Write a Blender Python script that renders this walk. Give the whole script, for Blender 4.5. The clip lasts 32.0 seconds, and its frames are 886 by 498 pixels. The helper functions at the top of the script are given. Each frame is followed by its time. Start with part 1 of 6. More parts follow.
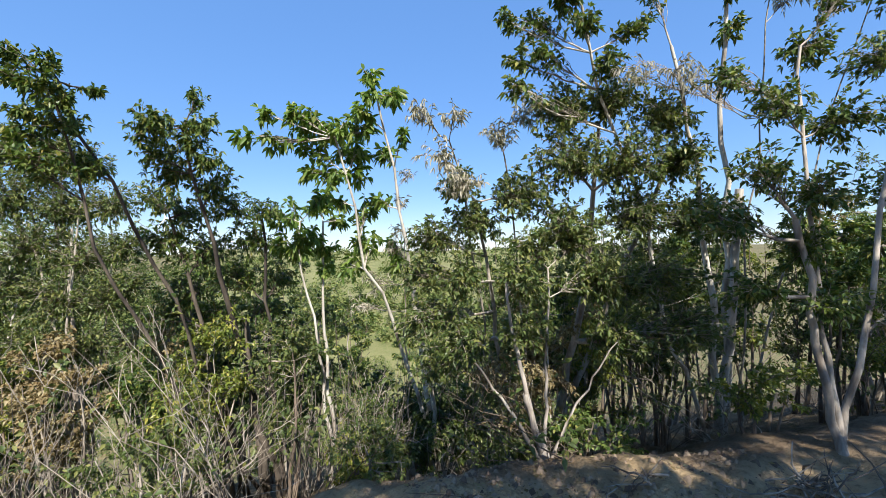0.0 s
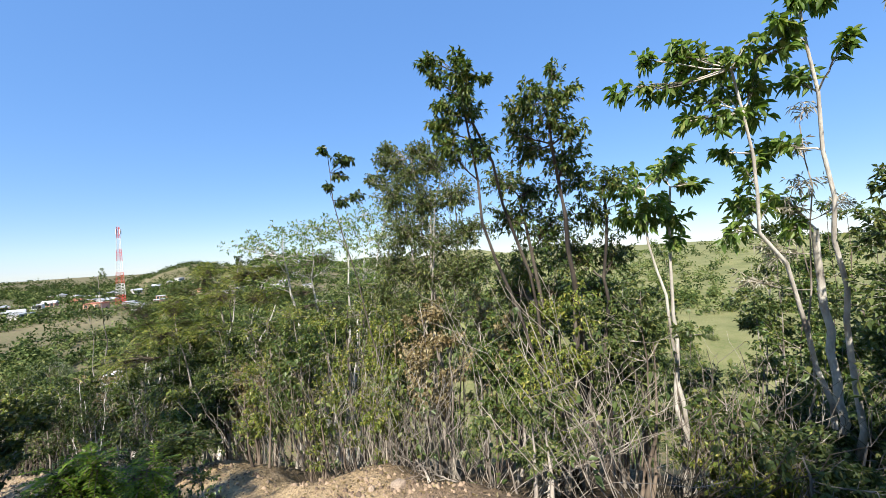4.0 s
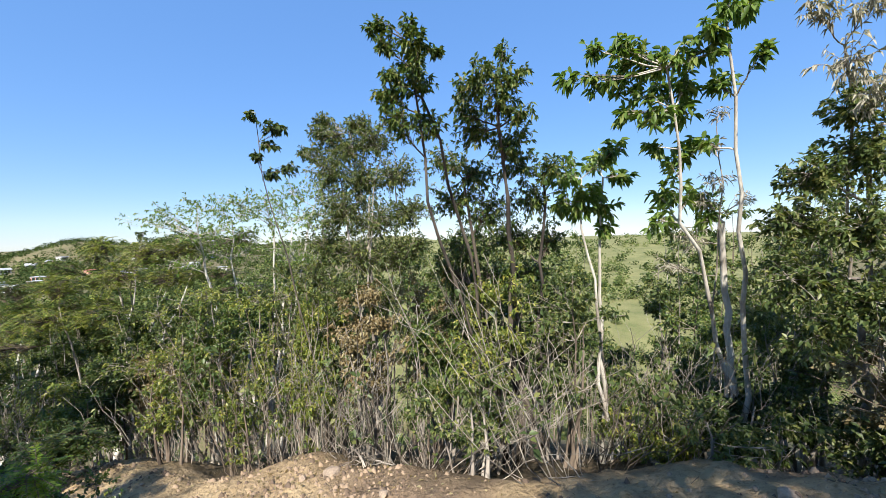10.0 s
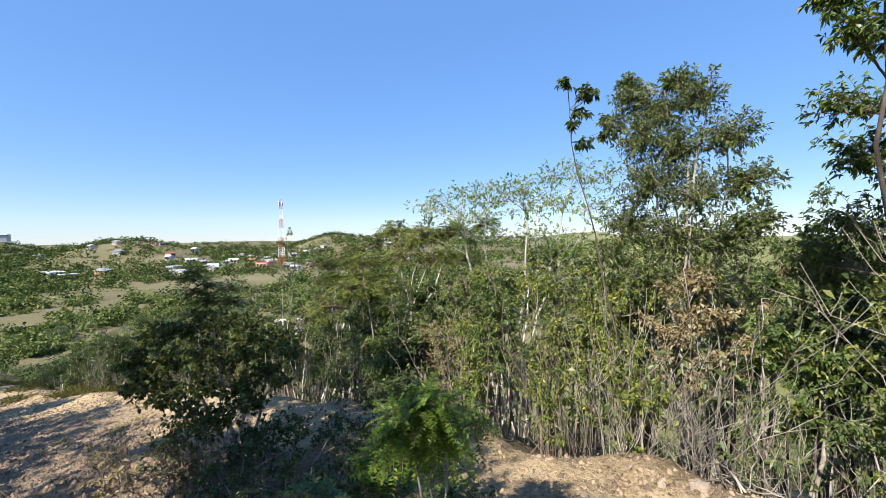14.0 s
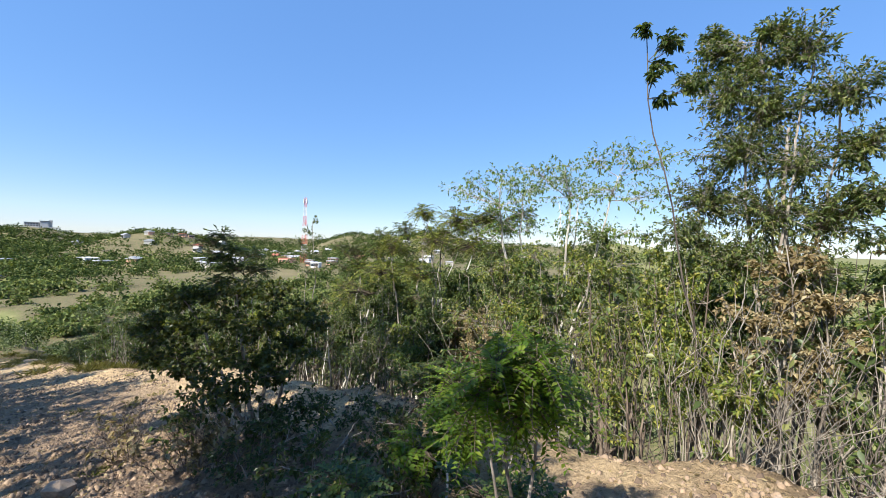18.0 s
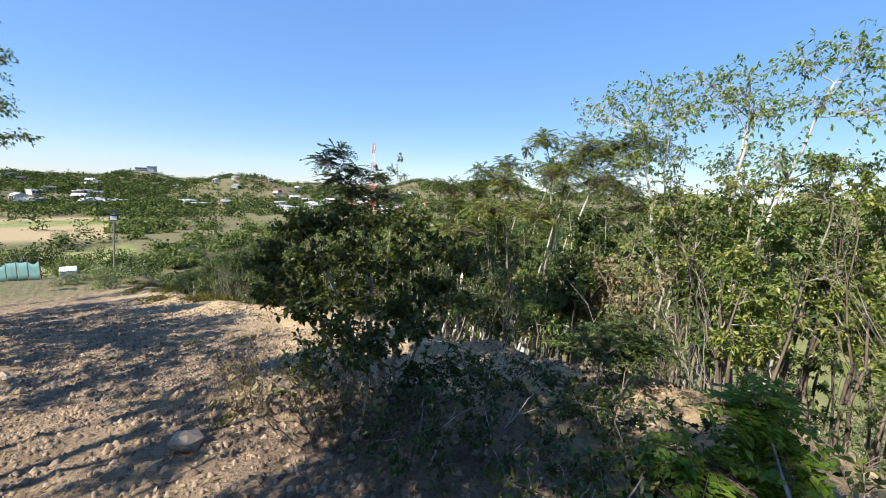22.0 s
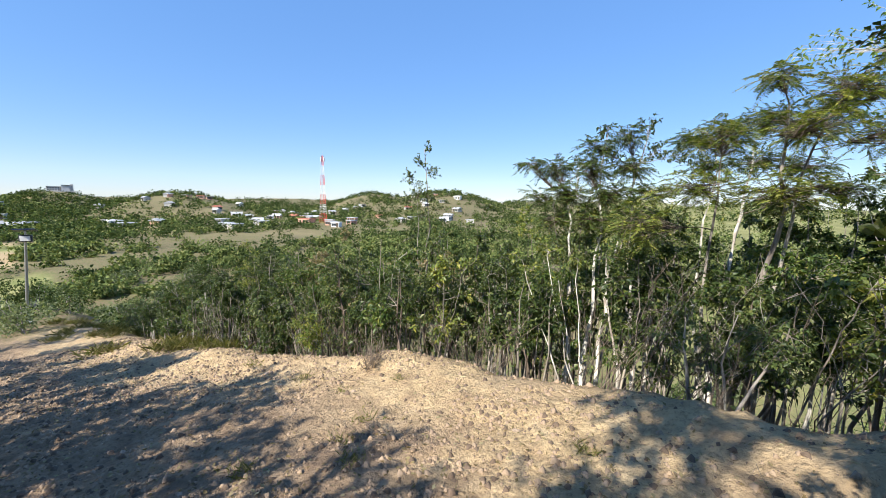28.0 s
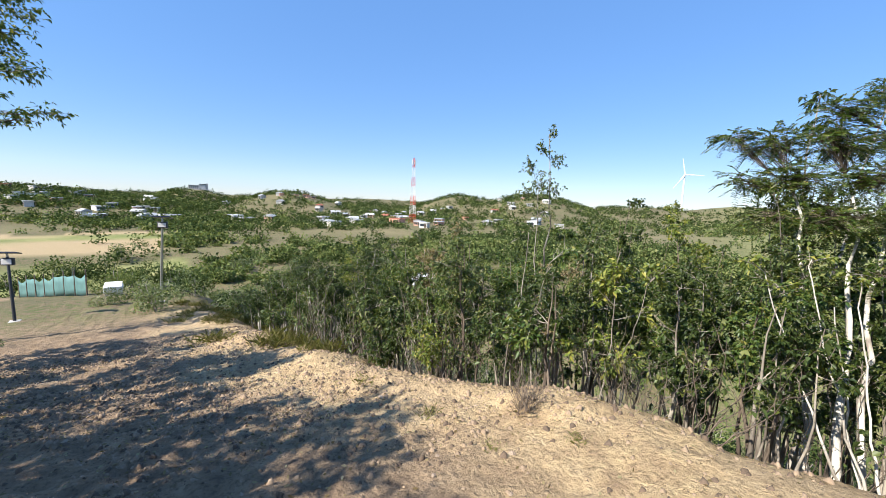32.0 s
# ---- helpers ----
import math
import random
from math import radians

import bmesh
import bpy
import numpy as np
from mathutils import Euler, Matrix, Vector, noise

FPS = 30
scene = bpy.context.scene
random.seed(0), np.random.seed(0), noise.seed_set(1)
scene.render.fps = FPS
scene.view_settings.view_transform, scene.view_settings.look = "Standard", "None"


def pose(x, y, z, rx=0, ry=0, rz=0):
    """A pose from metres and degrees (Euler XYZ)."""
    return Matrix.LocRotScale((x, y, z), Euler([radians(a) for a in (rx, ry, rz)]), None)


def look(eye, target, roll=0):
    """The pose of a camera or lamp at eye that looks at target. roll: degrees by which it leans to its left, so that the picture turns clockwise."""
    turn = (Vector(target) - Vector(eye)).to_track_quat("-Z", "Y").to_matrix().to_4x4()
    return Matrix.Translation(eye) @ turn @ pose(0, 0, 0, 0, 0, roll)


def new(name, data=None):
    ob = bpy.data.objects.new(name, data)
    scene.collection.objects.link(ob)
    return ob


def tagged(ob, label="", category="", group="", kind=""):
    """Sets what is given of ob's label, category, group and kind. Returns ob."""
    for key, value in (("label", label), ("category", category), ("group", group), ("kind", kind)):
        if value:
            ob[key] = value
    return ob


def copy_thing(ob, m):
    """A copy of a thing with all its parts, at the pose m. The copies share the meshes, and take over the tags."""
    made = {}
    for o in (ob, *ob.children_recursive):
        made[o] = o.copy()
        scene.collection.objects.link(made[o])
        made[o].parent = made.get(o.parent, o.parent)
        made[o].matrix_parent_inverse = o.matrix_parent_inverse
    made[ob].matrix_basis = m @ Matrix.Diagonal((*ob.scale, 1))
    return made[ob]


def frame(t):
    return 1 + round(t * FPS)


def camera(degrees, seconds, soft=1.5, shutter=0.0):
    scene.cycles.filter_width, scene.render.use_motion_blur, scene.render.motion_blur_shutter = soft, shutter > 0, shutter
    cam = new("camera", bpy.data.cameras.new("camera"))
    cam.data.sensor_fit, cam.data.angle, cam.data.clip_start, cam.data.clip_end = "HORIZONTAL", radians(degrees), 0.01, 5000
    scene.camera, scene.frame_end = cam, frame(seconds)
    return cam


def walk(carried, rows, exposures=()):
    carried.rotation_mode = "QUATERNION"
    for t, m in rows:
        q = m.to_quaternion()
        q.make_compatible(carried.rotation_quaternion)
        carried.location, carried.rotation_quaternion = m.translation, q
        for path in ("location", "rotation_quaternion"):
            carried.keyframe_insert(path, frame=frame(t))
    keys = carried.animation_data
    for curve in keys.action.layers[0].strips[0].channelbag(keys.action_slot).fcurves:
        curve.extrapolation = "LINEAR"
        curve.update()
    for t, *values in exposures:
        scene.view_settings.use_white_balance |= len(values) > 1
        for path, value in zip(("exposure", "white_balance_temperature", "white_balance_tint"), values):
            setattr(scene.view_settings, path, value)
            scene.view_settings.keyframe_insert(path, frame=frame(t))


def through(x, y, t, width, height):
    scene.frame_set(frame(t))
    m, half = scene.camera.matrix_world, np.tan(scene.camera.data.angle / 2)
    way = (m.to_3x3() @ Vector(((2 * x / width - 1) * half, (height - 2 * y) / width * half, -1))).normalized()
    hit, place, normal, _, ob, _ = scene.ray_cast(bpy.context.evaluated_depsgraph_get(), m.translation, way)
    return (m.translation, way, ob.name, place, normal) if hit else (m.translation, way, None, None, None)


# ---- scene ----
cam = camera(96.7, 32.0, soft=0.85)
PATH = [
    (0, (-1.202, -0.22, 1.494), (-0.745, 1.727, 1.49), -1.1),
    (0.5, (-1.22, -0.146, 1.441), (-1.045, 1.845, 1.373), -1.4),
    (1, (-1.305, -0.085, 1.39), (-1.473, 1.905, 1.286), -2.4),
    (1.5, (-1.475, -0.118, 1.349), (-2.022, 1.805, 1.287), -3.3),
    (2, (-1.714, -0.131, 1.308), (-2.566, 1.678, 1.295), -3.9),
    (2.5, (-1.901, -0.07, 1.292), (-2.778, 1.728, 1.286), -4.3),
    (4.5, (-2.474, 0.031, 1.299), (-2.794, 2.004, 1.367), -1.7),
    (5, (-2.49, -0.001, 1.291), (-2.361, 1.987, 1.467), 0.5),
    (5.5, (-2.455, 0.014, 1.284), (-1.917, 1.925, 1.529), 1.6),
    (6, (-2.429, 0.035, 1.298), (-1.646, 1.854, 1.573), 1.3),
    (6.5, (-2.416, 0.039, 1.302), (-1.615, 1.856, 1.546), 1.0),
    (7, (-2.417, 0.052, 1.297), (-1.755, 1.937, 1.401), 1.3),
    (7.5, (-2.432, 0.059, 1.266), (-1.997, 2.011, 1.244), 0.8),
    (8, (-2.466, 0.065, 1.268), (-2.269, 2.053, 1.17), -0.4),
    (8.5, (-2.515, 0.081, 1.264), (-2.529, 2.077, 1.139), -1.4),
    (9, (-2.54, 0.087, 1.243), (-2.701, 2.078, 1.136), -1.7),
    (9.5, (-2.547, 0.077, 1.24), (-2.785, 2.062, 1.162), -1.7),
    (10, (-2.538, 0.09, 1.247), (-2.825, 2.068, 1.189), -1.5),
    (10.5, (-2.552, 0.101, 1.244), (-2.97, 2.056, 1.2), -0.9),
    (11, (-2.69, 0.048, 1.23), (-3.489, 1.88, 1.17), -0.5),
    (11.5, (-2.928, -0.091, 1.259), (-4.217, 1.434, 1.155), -0.4),
    (12, (-3.146, -0.09, 1.142), (-4.575, 1.301, 0.982), 0.4),
    (12.5, (-3.361, -0.084, 1.091), (-4.706, 1.388, 0.944), -0.3),
    (13, (-3.585, -0.054, 1.065), (-4.854, 1.487, 0.943), -1.0),
    (13.5, (-3.733, 0.023, 1.032), (-4.942, 1.614, 0.952), -0.8),
    (14, (-3.865, -0.021, 1.045), (-5.022, 1.609, 0.986), -0.7),
    (14.5, (-3.936, -0.044, 1.052), (-5.046, 1.619, 0.999), -0.6),
    (16.5, (-4.328, 0.22, 0.689), (-5.479, 1.855, 0.701), 1.1),
    (17, (-4.396, 0.208, 0.652), (-5.738, 1.691, 0.643), 1.2),
    (17.5, (-4.386, 0.219, 0.645), (-5.704, 1.722, 0.609), 1.6),
    (18, (-4.369, 0.197, 0.656), (-5.606, 1.768, 0.62), 1.9),
    (18.5, (-4.373, 0.186, 0.663), (-5.597, 1.767, 0.618), 1.7),
    (19, (-4.368, 0.186, 0.669), (-5.619, 1.745, 0.59), 1.9),
    (19.5, (-4.448, 0.224, 0.647), (-5.77, 1.716, 0.49), 1.8),
    (20, (-4.623, 0.287, 0.582), (-6.001, 1.715, 0.337), 2.1),
    (20.5, (-4.902, 0.244, 0.545), (-6.31, 1.633, 0.242), 2.3),
    (21, (-5.158, 0.227, 0.491), (-6.578, 1.597, 0.166), 2.3),
    (21.5, (-5.457, 0.259, 0.441), (-6.891, 1.617, 0.127), 2.5),
    (22, (-5.773, 0.367, 0.36), (-7.22, 1.712, 0.05), 2.6),
    (22.5, (-6.114, 0.477, 0.27), (-7.578, 1.802, -0.044), 2.4),
    (23, (-6.411, 0.433, 0.231), (-7.891, 1.737, -0.1), 2.3),
    (23.5, (-6.695, 0.403, 0.18), (-8.183, 1.694, -0.166), 2.4),
    (24, (-6.964, 0.371, 0.128), (-8.454, 1.656, -0.225), 2.8),
    (24.5, (-7.254, 0.296, 0.032), (-8.743, 1.586, -0.316), 3.2),
    (25, (-7.68, 0.299, -0.055), (-9.161, 1.601, -0.386), 3.5),
    (25.5, (-8.087, 0.228, -0.045), (-9.549, 1.56, -0.342), 2.9),
    (26, (-8.45, 0.226, -0.039), (-9.883, 1.598, -0.293), 1.9),
    (26.5, (-8.779, 0.283, -0.062), (-10.202, 1.664, -0.321), 0.7),
    (28.5, (-9.92, 0.418, -0.232), (-11.09, 2.021, -0.473), 0.8),
    (29, (-10.061, 0.474, -0.262), (-11.115, 2.155, -0.518), 0.3),
    (29.5, (-10.207, 0.61, -0.297), (-11.217, 2.313, -0.579), 0.7),
    (30, (-10.461, 0.605, -0.357), (-11.562, 2.255, -0.614), 1.6),
    (30.5, (-10.695, 0.732, -0.399), (-11.911, 2.294, -0.683), 2.4),
    (31, (-10.887, 0.884, -0.423), (-12.211, 2.353, -0.724), 2.6),
    (31.5, (-11.12, 0.874, -0.468), (-12.56, 2.233, -0.753), 2.7),
    (32, (-11.247, 0.825, -0.465), (-12.815, 2.043, -0.706), 2.2),
]
walk(cam, [(t, look(eye, target, roll)) for t, eye, target, roll in PATH], [(0.0, 1.0, 6300, 10), (32.0, 1.0, 6300, 10)])

# ---- light ----
SUN_YAW, SUN_UP = 177.0, 43.0
world = bpy.data.worlds.new("daylight")
scene.world = world
world.use_nodes = True
wn = world.node_tree.nodes
sky = wn.new("ShaderNodeTexSky")
sky.sky_type = "NISHITA"
sky.sun_disc = False
sky.sun_elevation = radians(SUN_UP)
sky.sun_rotation = radians(-SUN_YAW)
sky.altitude = 0.0
sky.air_density = 1.0
sky.dust_density = 0.0
sky.ozone_density = 5.0
wn["Background"].inputs["Strength"].default_value = 0.15
tint = wn.new("ShaderNodeHueSaturation")
tint.inputs["Saturation"].default_value = 1.5
tint.inputs["Value"].default_value = 1.0
tint.inputs["Hue"].default_value = 0.511
soft = wn.new("ShaderNodeGamma")
soft.inputs["Gamma"].default_value = 0.6
world.node_tree.links.new(sky.outputs[0], soft.inputs["Color"])
world.node_tree.links.new(soft.outputs[0], tint.inputs["Color"])
haze = wn.new("ShaderNodeMix")
haze.data_type = "RGBA"
haze.inputs["Factor"].default_value = 0.2
haze.inputs["B"].default_value = (1.5, 2.9, 5.9, 1)
world.node_tree.links.new(tint.outputs[0], haze.inputs["A"])
world.node_tree.links.new(haze.outputs["Result"], wn["Background"].inputs["Color"])
sun = new("sun", bpy.data.lights.new("sun", "SUN"))
sun.data.energy = 5.0
sun.data.angle = radians(0.53)
sun.data.color = (1.0, 0.93, 0.82)
su, sy = radians(SUN_UP), radians(SUN_YAW)
SUN_WAY = Vector((-math.sin(sy) * math.cos(su), math.cos(sy) * math.cos(su), math.sin(su)))
sun.matrix_world = look(SUN_WAY * 60, (0, 0, 0))

# ---- numeric helpers ----
rng = np.random.default_rng(7)


def vnoise(x, y, seed=0):
    """Smooth value noise in 0..1 on arrays."""
    x, y = np.asarray(x, float), np.asarray(y, float)
    xi, yi = np.floor(x).astype(np.int64), np.floor(y).astype(np.int64)
    fx, fy = x - xi, y - yi
    fx, fy = fx * fx * (3 - 2 * fx), fy * fy * (3 - 2 * fy)

    def h(a, b):
        n = (a * 374761393 + b * 668265263 + seed * 1274126177) & 0xFFFFFFFF
        n = ((n ^ (n >> 13)) * 1274126177) & 0xFFFFFFFF
        return ((n ^ (n >> 16)) & 0xFFFF) / 65535.0

    return (h(xi, yi) * (1 - fx) + h(xi + 1, yi) * fx) * (1 - fy) + (h(xi, yi + 1) * (1 - fx) + h(xi + 1, yi + 1) * fx) * fy


def fbm(x, y, octaves=4, seed=0):
    total, amp, s = 0.0, 0.5, 1.0
    for k in range(octaves):
        total = total + amp * vnoise(x * s, y * s, seed + k * 17)
        amp, s = amp * 0.5, s * 2.03
    return total


def smooth(a, b, v):
    t = np.clip((v - a) / (b - a), 0, 1)
    return t * t * (3 - 2 * t)


# ---- materials ----
def material(name, rough=0.8, metal=0.0):
    m = bpy.data.materials.new(name)
    m.use_nodes = True
    b = m.node_tree.nodes["Principled BSDF"]
    b.inputs["Roughness"].default_value = rough
    b.inputs["Metallic"].default_value = metal
    return m, m.node_tree.nodes, m.node_tree.links, b


def ramp(nodes, links, source, stops):
    r = nodes.new("ShaderNodeValToRGB")
    while len(r.color_ramp.elements) < len(stops):
        r.color_ramp.elements.new(0.5)
    for e, (p, c) in zip(r.color_ramp.elements, stops):
        e.position, e.color = p, (*c, 1)
    links.new(source, r.inputs[0])
    return r.outputs[0]


def noise_node(nodes, links, scale, detail=4.0, rough=0.55, coord="Object"):
    tc = nodes.new("ShaderNodeTexCoord")
    n = nodes.new("ShaderNodeTexNoise")
    n.inputs["Scale"].default_value, n.inputs["Detail"].default_value, n.inputs["Roughness"].default_value = scale, detail, rough
    links.new(tc.outputs[coord], n.inputs["Vector"])
    return n.outputs["Fac"]


def mixed(nodes, links, fac, a, b, mode="MIX"):
    m = nodes.new("ShaderNodeMix")
    m.data_type, m.blend_type = "RGBA", mode
    for sock, v in ((m.inputs["Factor"], fac), (m.inputs["A"], a), (m.inputs["B"], b)):
        if isinstance(v, (int, float)):
            sock.default_value = v
        elif isinstance(v, tuple):
            sock.default_value = (*v, 1)
        else:
            links.new(v, sock)
    return m.outputs["Result"]


def bumped(nodes, links, bsdf, height, strength, distance):
    b = nodes.new("ShaderNodeBump")
    b.inputs["Strength"].default_value, b.inputs["Distance"].default_value = strength, distance
    links.new(height, b.inputs["Height"])
    links.new(b.outputs[0], bsdf.inputs["Normal"])


def plain(name, colour, rough=0.7, metal=0.0, scale=8.0, vary=0.25, bump=0.2):
    """A surface with mottling at two scales and fine relief."""
    m, n, l, b = material(name, rough, metal)
    big = noise_node(n, l, scale * 0.25, 3)
    fine = noise_node(n, l, scale * 4, 5)
    dark = tuple(c * (1 - vary) for c in colour)
    light = tuple(min(1, c * (1 + vary)) for c in colour)
    c1 = ramp(n, l, big, [(0.3, dark), (0.7, light)])
    c2 = mixed(n, l, 0.35, c1, ramp(n, l, fine, [(0.35, dark), (0.65, light)]))
    l.new(c2, b.inputs["Base Color"])
    bumped(n, l, b, fine, bump, 0.01)
    return m


def leaf_material(name, stops, through=0.3, rough=0.42, gloss=0.4):
    """Leaves: colour by leaf, some light passing through."""
    m, n, l, b = material(name, rough)
    geo = n.new("ShaderNodeNewGeometry")
    col = ramp(n, l, geo.outputs["Random Per Island"], stops)
    patch = noise_node(n, l, 1.3, 3)
    col = mixed(n, l, 0.5, col, mixed(n, l, 1.0, col, ramp(n, l, patch, [(0.3, (0.55, 0.6, 0.5)), (0.7, (1.0, 1.0, 1.0))]), "MULTIPLY"))
    l.new(col, b.inputs["Base Color"])
    b.inputs["Specular IOR Level"].default_value = gloss
    tr = n.new("ShaderNodeBsdfTranslucent")
    l.new(mixed(n, l, 1.0, col, (1.25, 1.3, 0.55), "MULTIPLY"), tr.inputs["Color"])
    mx = n.new("ShaderNodeMixShader")
    mx.inputs[0].default_value = through
    l.new(b.outputs[0], mx.inputs[1])
    l.new(tr.outputs[0], mx.inputs[2])
    l.new(mx.outputs[0], n["Material Output"].inputs["Surface"])
    return m


def bark_material(name, dark, light, patchy=0.5):
    m, n, l, b = material(name, 0.9)
    tc = n.new("ShaderNodeTexCoord")
    mp = n.new("ShaderNodeMapping")
    mp.inputs["Scale"].default_value = (1, 1, 0.25)
    l.new(tc.outputs["Object"], mp.inputs["Vector"])
    big, fine = n.new("ShaderNodeTexNoise"), n.new("ShaderNodeTexNoise")
    for t, s, d in ((big, 7.0, 4.0), (fine, 60.0, 5.0)):
        t.inputs["Scale"].default_value, t.inputs["Detail"].default_value = s, d
        l.new(mp.outputs[0], t.inputs["Vector"])
    c = ramp(n, l, big.outputs["Fac"], [(patchy - 0.12, dark), (patchy + 0.12, light)])
    c = mixed(n, l, 0.4, c, mixed(n, l, 1.0, c, ramp(n, l, fine.outputs["Fac"], [(0.3, (0.4, 0.38, 0.36)), (0.6, (1, 1, 1))]), "MULTIPLY"))
    l.new(c, b.inputs["Base Color"])
    bumped(n, l, b, fine.outputs["Fac"], 0.6, 0.01)
    return m


M_LEAF = leaf_material("leaf_green", [(0.0, (0.046, 0.086, 0.02)), (0.5, (0.09, 0.14, 0.03)), (0.88, (0.17, 0.2, 0.045)), (1.0, (0.3, 0.27, 0.07))], 0.28)
M_LEAF_DARK = leaf_material("leaf_dark", [(0.0, (0.035, 0.058, 0.018)), (0.65, (0.068, 0.1, 0.025)), (1.0, (0.14, 0.16, 0.035))], 0.36)
M_LEAF_OLIVE = leaf_material("leaf_olive", [(0.0, (0.06, 0.092, 0.027)), (0.6, (0.12, 0.16, 0.048)), (1.0, (0.26, 0.26, 0.085))], 0.32)
M_LEAF_YELLOW = leaf_material("leaf_yellow_green", [(0.0, (0.1, 0.14, 0.025)), (0.6, (0.19, 0.23, 0.043)), (1.0, (0.4, 0.36, 0.08))], 0.32)
M_LEAF_BUSH = leaf_material("leaf_bush", [(0.0, (0.045, 0.063, 0.02)), (0.65, (0.09, 0.11, 0.03)), (1.0, (0.2, 0.195, 0.045))], 0.42)
M_LEAF_BRIGHT = leaf_material("leaf_bright", [(0.0, (0.1, 0.18, 0.02)), (0.7, (0.17, 0.26, 0.03)), (1.0, (0.27, 0.32, 0.05))], 0.5)
M_LEAF_DRY = leaf_material("leaf_dry", [(0.0, (0.16, 0.11, 0.05)), (0.6, (0.3, 0.23, 0.12)), (1.0, (0.42, 0.36, 0.22))], 0.25, 0.7, 0.2)
M_LEAF_PALE = leaf_material("leaf_pale_dry", [(0.0, (0.3, 0.27, 0.21)), (0.6, (0.44, 0.4, 0.33)), (1.0, (0.55, 0.51, 0.43))], 0.25, 0.7, 0.2)
M_LEAF_FRESH = leaf_material("leaf_fresh", [(0.0, (0.1, 0.17, 0.035)), (0.6, (0.18, 0.27, 0.06)), (1.0, (0.3, 0.34, 0.1))], 0.42)
M_LEAF_GREY = leaf_material("leaf_grey_green", [(0.0, (0.1, 0.13, 0.06)), (0.6, (0.18, 0.21, 0.11)), (1.0, (0.3, 0.32, 0.18))], 0.35, 0.6, 0.2)
M_WOODS = leaf_material("woods_green", [(0.0, (0.035, 0.058, 0.02)), (0.6, (0.066, 0.094, 0.031)), (1.0, (0.12, 0.138, 0.05))], 0.2, 0.9, 0.05)
M_WOODS_PALE = leaf_material("woods_olive", [(0.0, (0.11, 0.15, 0.05)), (0.6, (0.18, 0.215, 0.075)), (1.0, (0.28, 0.28, 0.12))], 0.2, 0.9, 0.05)
M_GRASS = leaf_material("grass_blades", [(0.0, (0.13, 0.15, 0.04)), (0.5, (0.26, 0.25, 0.09)), (1.0, (0.42, 0.36, 0.18))], 0.3, 0.6, 0.2)
M_BARK = bark_material("bark_grey", (0.16, 0.13, 0.105), (0.44, 0.39, 0.33), 0.46)
M_BARK_WHITE = bark_material("bark_white", (0.24, 0.2, 0.16), (0.62, 0.58, 0.5), 0.44)
M_BARK_DARK = bark_material("bark_dark", (0.05, 0.04, 0.033), (0.16, 0.13, 0.1))
M_TWIG = bark_material("twig_grey", (0.14, 0.115, 0.09), (0.42, 0.37, 0.3))
M_TWIG_BROWN = bark_material("twig_brown", (0.075, 0.055, 0.04), (0.22, 0.17, 0.125))
M_STONE = plain("stone", (0.37, 0.28, 0.2), 0.9, scale=14, vary=0.35, bump=0.5)
M_CLOD = plain("clod", (0.3, 0.215, 0.14), 0.95, scale=20, vary=0.3, bump=0.5)
M_CRUMB = plain("dark_crumb", (0.13, 0.09, 0.06), 0.95, scale=20, vary=0.3, bump=0.5)
M_WHITE = plain("white_paint", (0.7, 0.68, 0.64), 0.7, scale=3, vary=0.1)
M_CONCRETE = plain("concrete", (0.5, 0.47, 0.43), 0.85, scale=3, vary=0.2)
M_ROOF_GREY = plain("roof_grey", (0.42, 0.42, 0.42), 0.6, scale=2, vary=0.2)
M_ROOF_RED = plain("roof_red", (0.36, 0.13, 0.08), 0.8, scale=2, vary=0.2)
M_PINK = plain("wall_salmon", (0.62, 0.34, 0.24), 0.8, scale=2, vary=0.12)
M_STEEL = plain("galvanised_steel", (0.45, 0.46, 0.47), 0.45, 0.8, scale=10, vary=0.15)
M_BLACK = plain("black_paint", (0.025, 0.025, 0.027), 0.5, scale=10, vary=0.3)
M_RED = plain("mast_red", (0.55, 0.06, 0.04), 0.6, scale=2, vary=0.15)
M_GLASS_DARK = plain("dark_window", (0.04, 0.05, 0.06), 0.15, scale=2, vary=0.2, bump=0.0)
M_PANEL = plain("solar_panel", (0.02, 0.03, 0.07), 0.15, scale=6, vary=0.3, bump=0.0)
M_NET = plain("green_net", (0.085, 0.18, 0.17), 0.8, scale=6, vary=0.25)


# ---- building blocks ----
def mesh_from(name, verts, faces, smooth_faces=False):
    """A mesh from arrays; faces: list of (n, k) index arrays."""
    me = bpy.data.meshes.new(name)
    verts = np.asarray(verts, np.float32)
    me.vertices.add(len(verts))
    me.vertices.foreach_set("co", verts.ravel())
    loops = np.concatenate([np.asarray(f, np.int32).ravel() for f in faces])
    sizes = np.concatenate([np.full(len(f), np.asarray(f).shape[1], np.int32) for f in faces])
    me.loops.add(len(loops))
    me.loops.foreach_set("vertex_index", loops)
    me.polygons.add(len(sizes))
    me.polygons.foreach_set("loop_start", np.concatenate([[0], np.cumsum(sizes)[:-1]]).astype(np.int32))
    if smooth_faces:
        me.polygons.foreach_set("use_smooth", np.ones(len(sizes), bool))
    me.update()
    return me


def part_mesh(name, me, mat, parent=None, label=""):
    me.materials.append(mat)
    ob = new(name, me)
    if parent is not None:
        ob.parent = parent
    if label:
        ob["label"] = label
    return ob


def part(name, bm, mat, parent=None, label=""):
    me = bpy.data.meshes.new(name)
    bm.to_mesh(me)
    bm.free()
    return part_mesh(name, me, mat, parent, label)


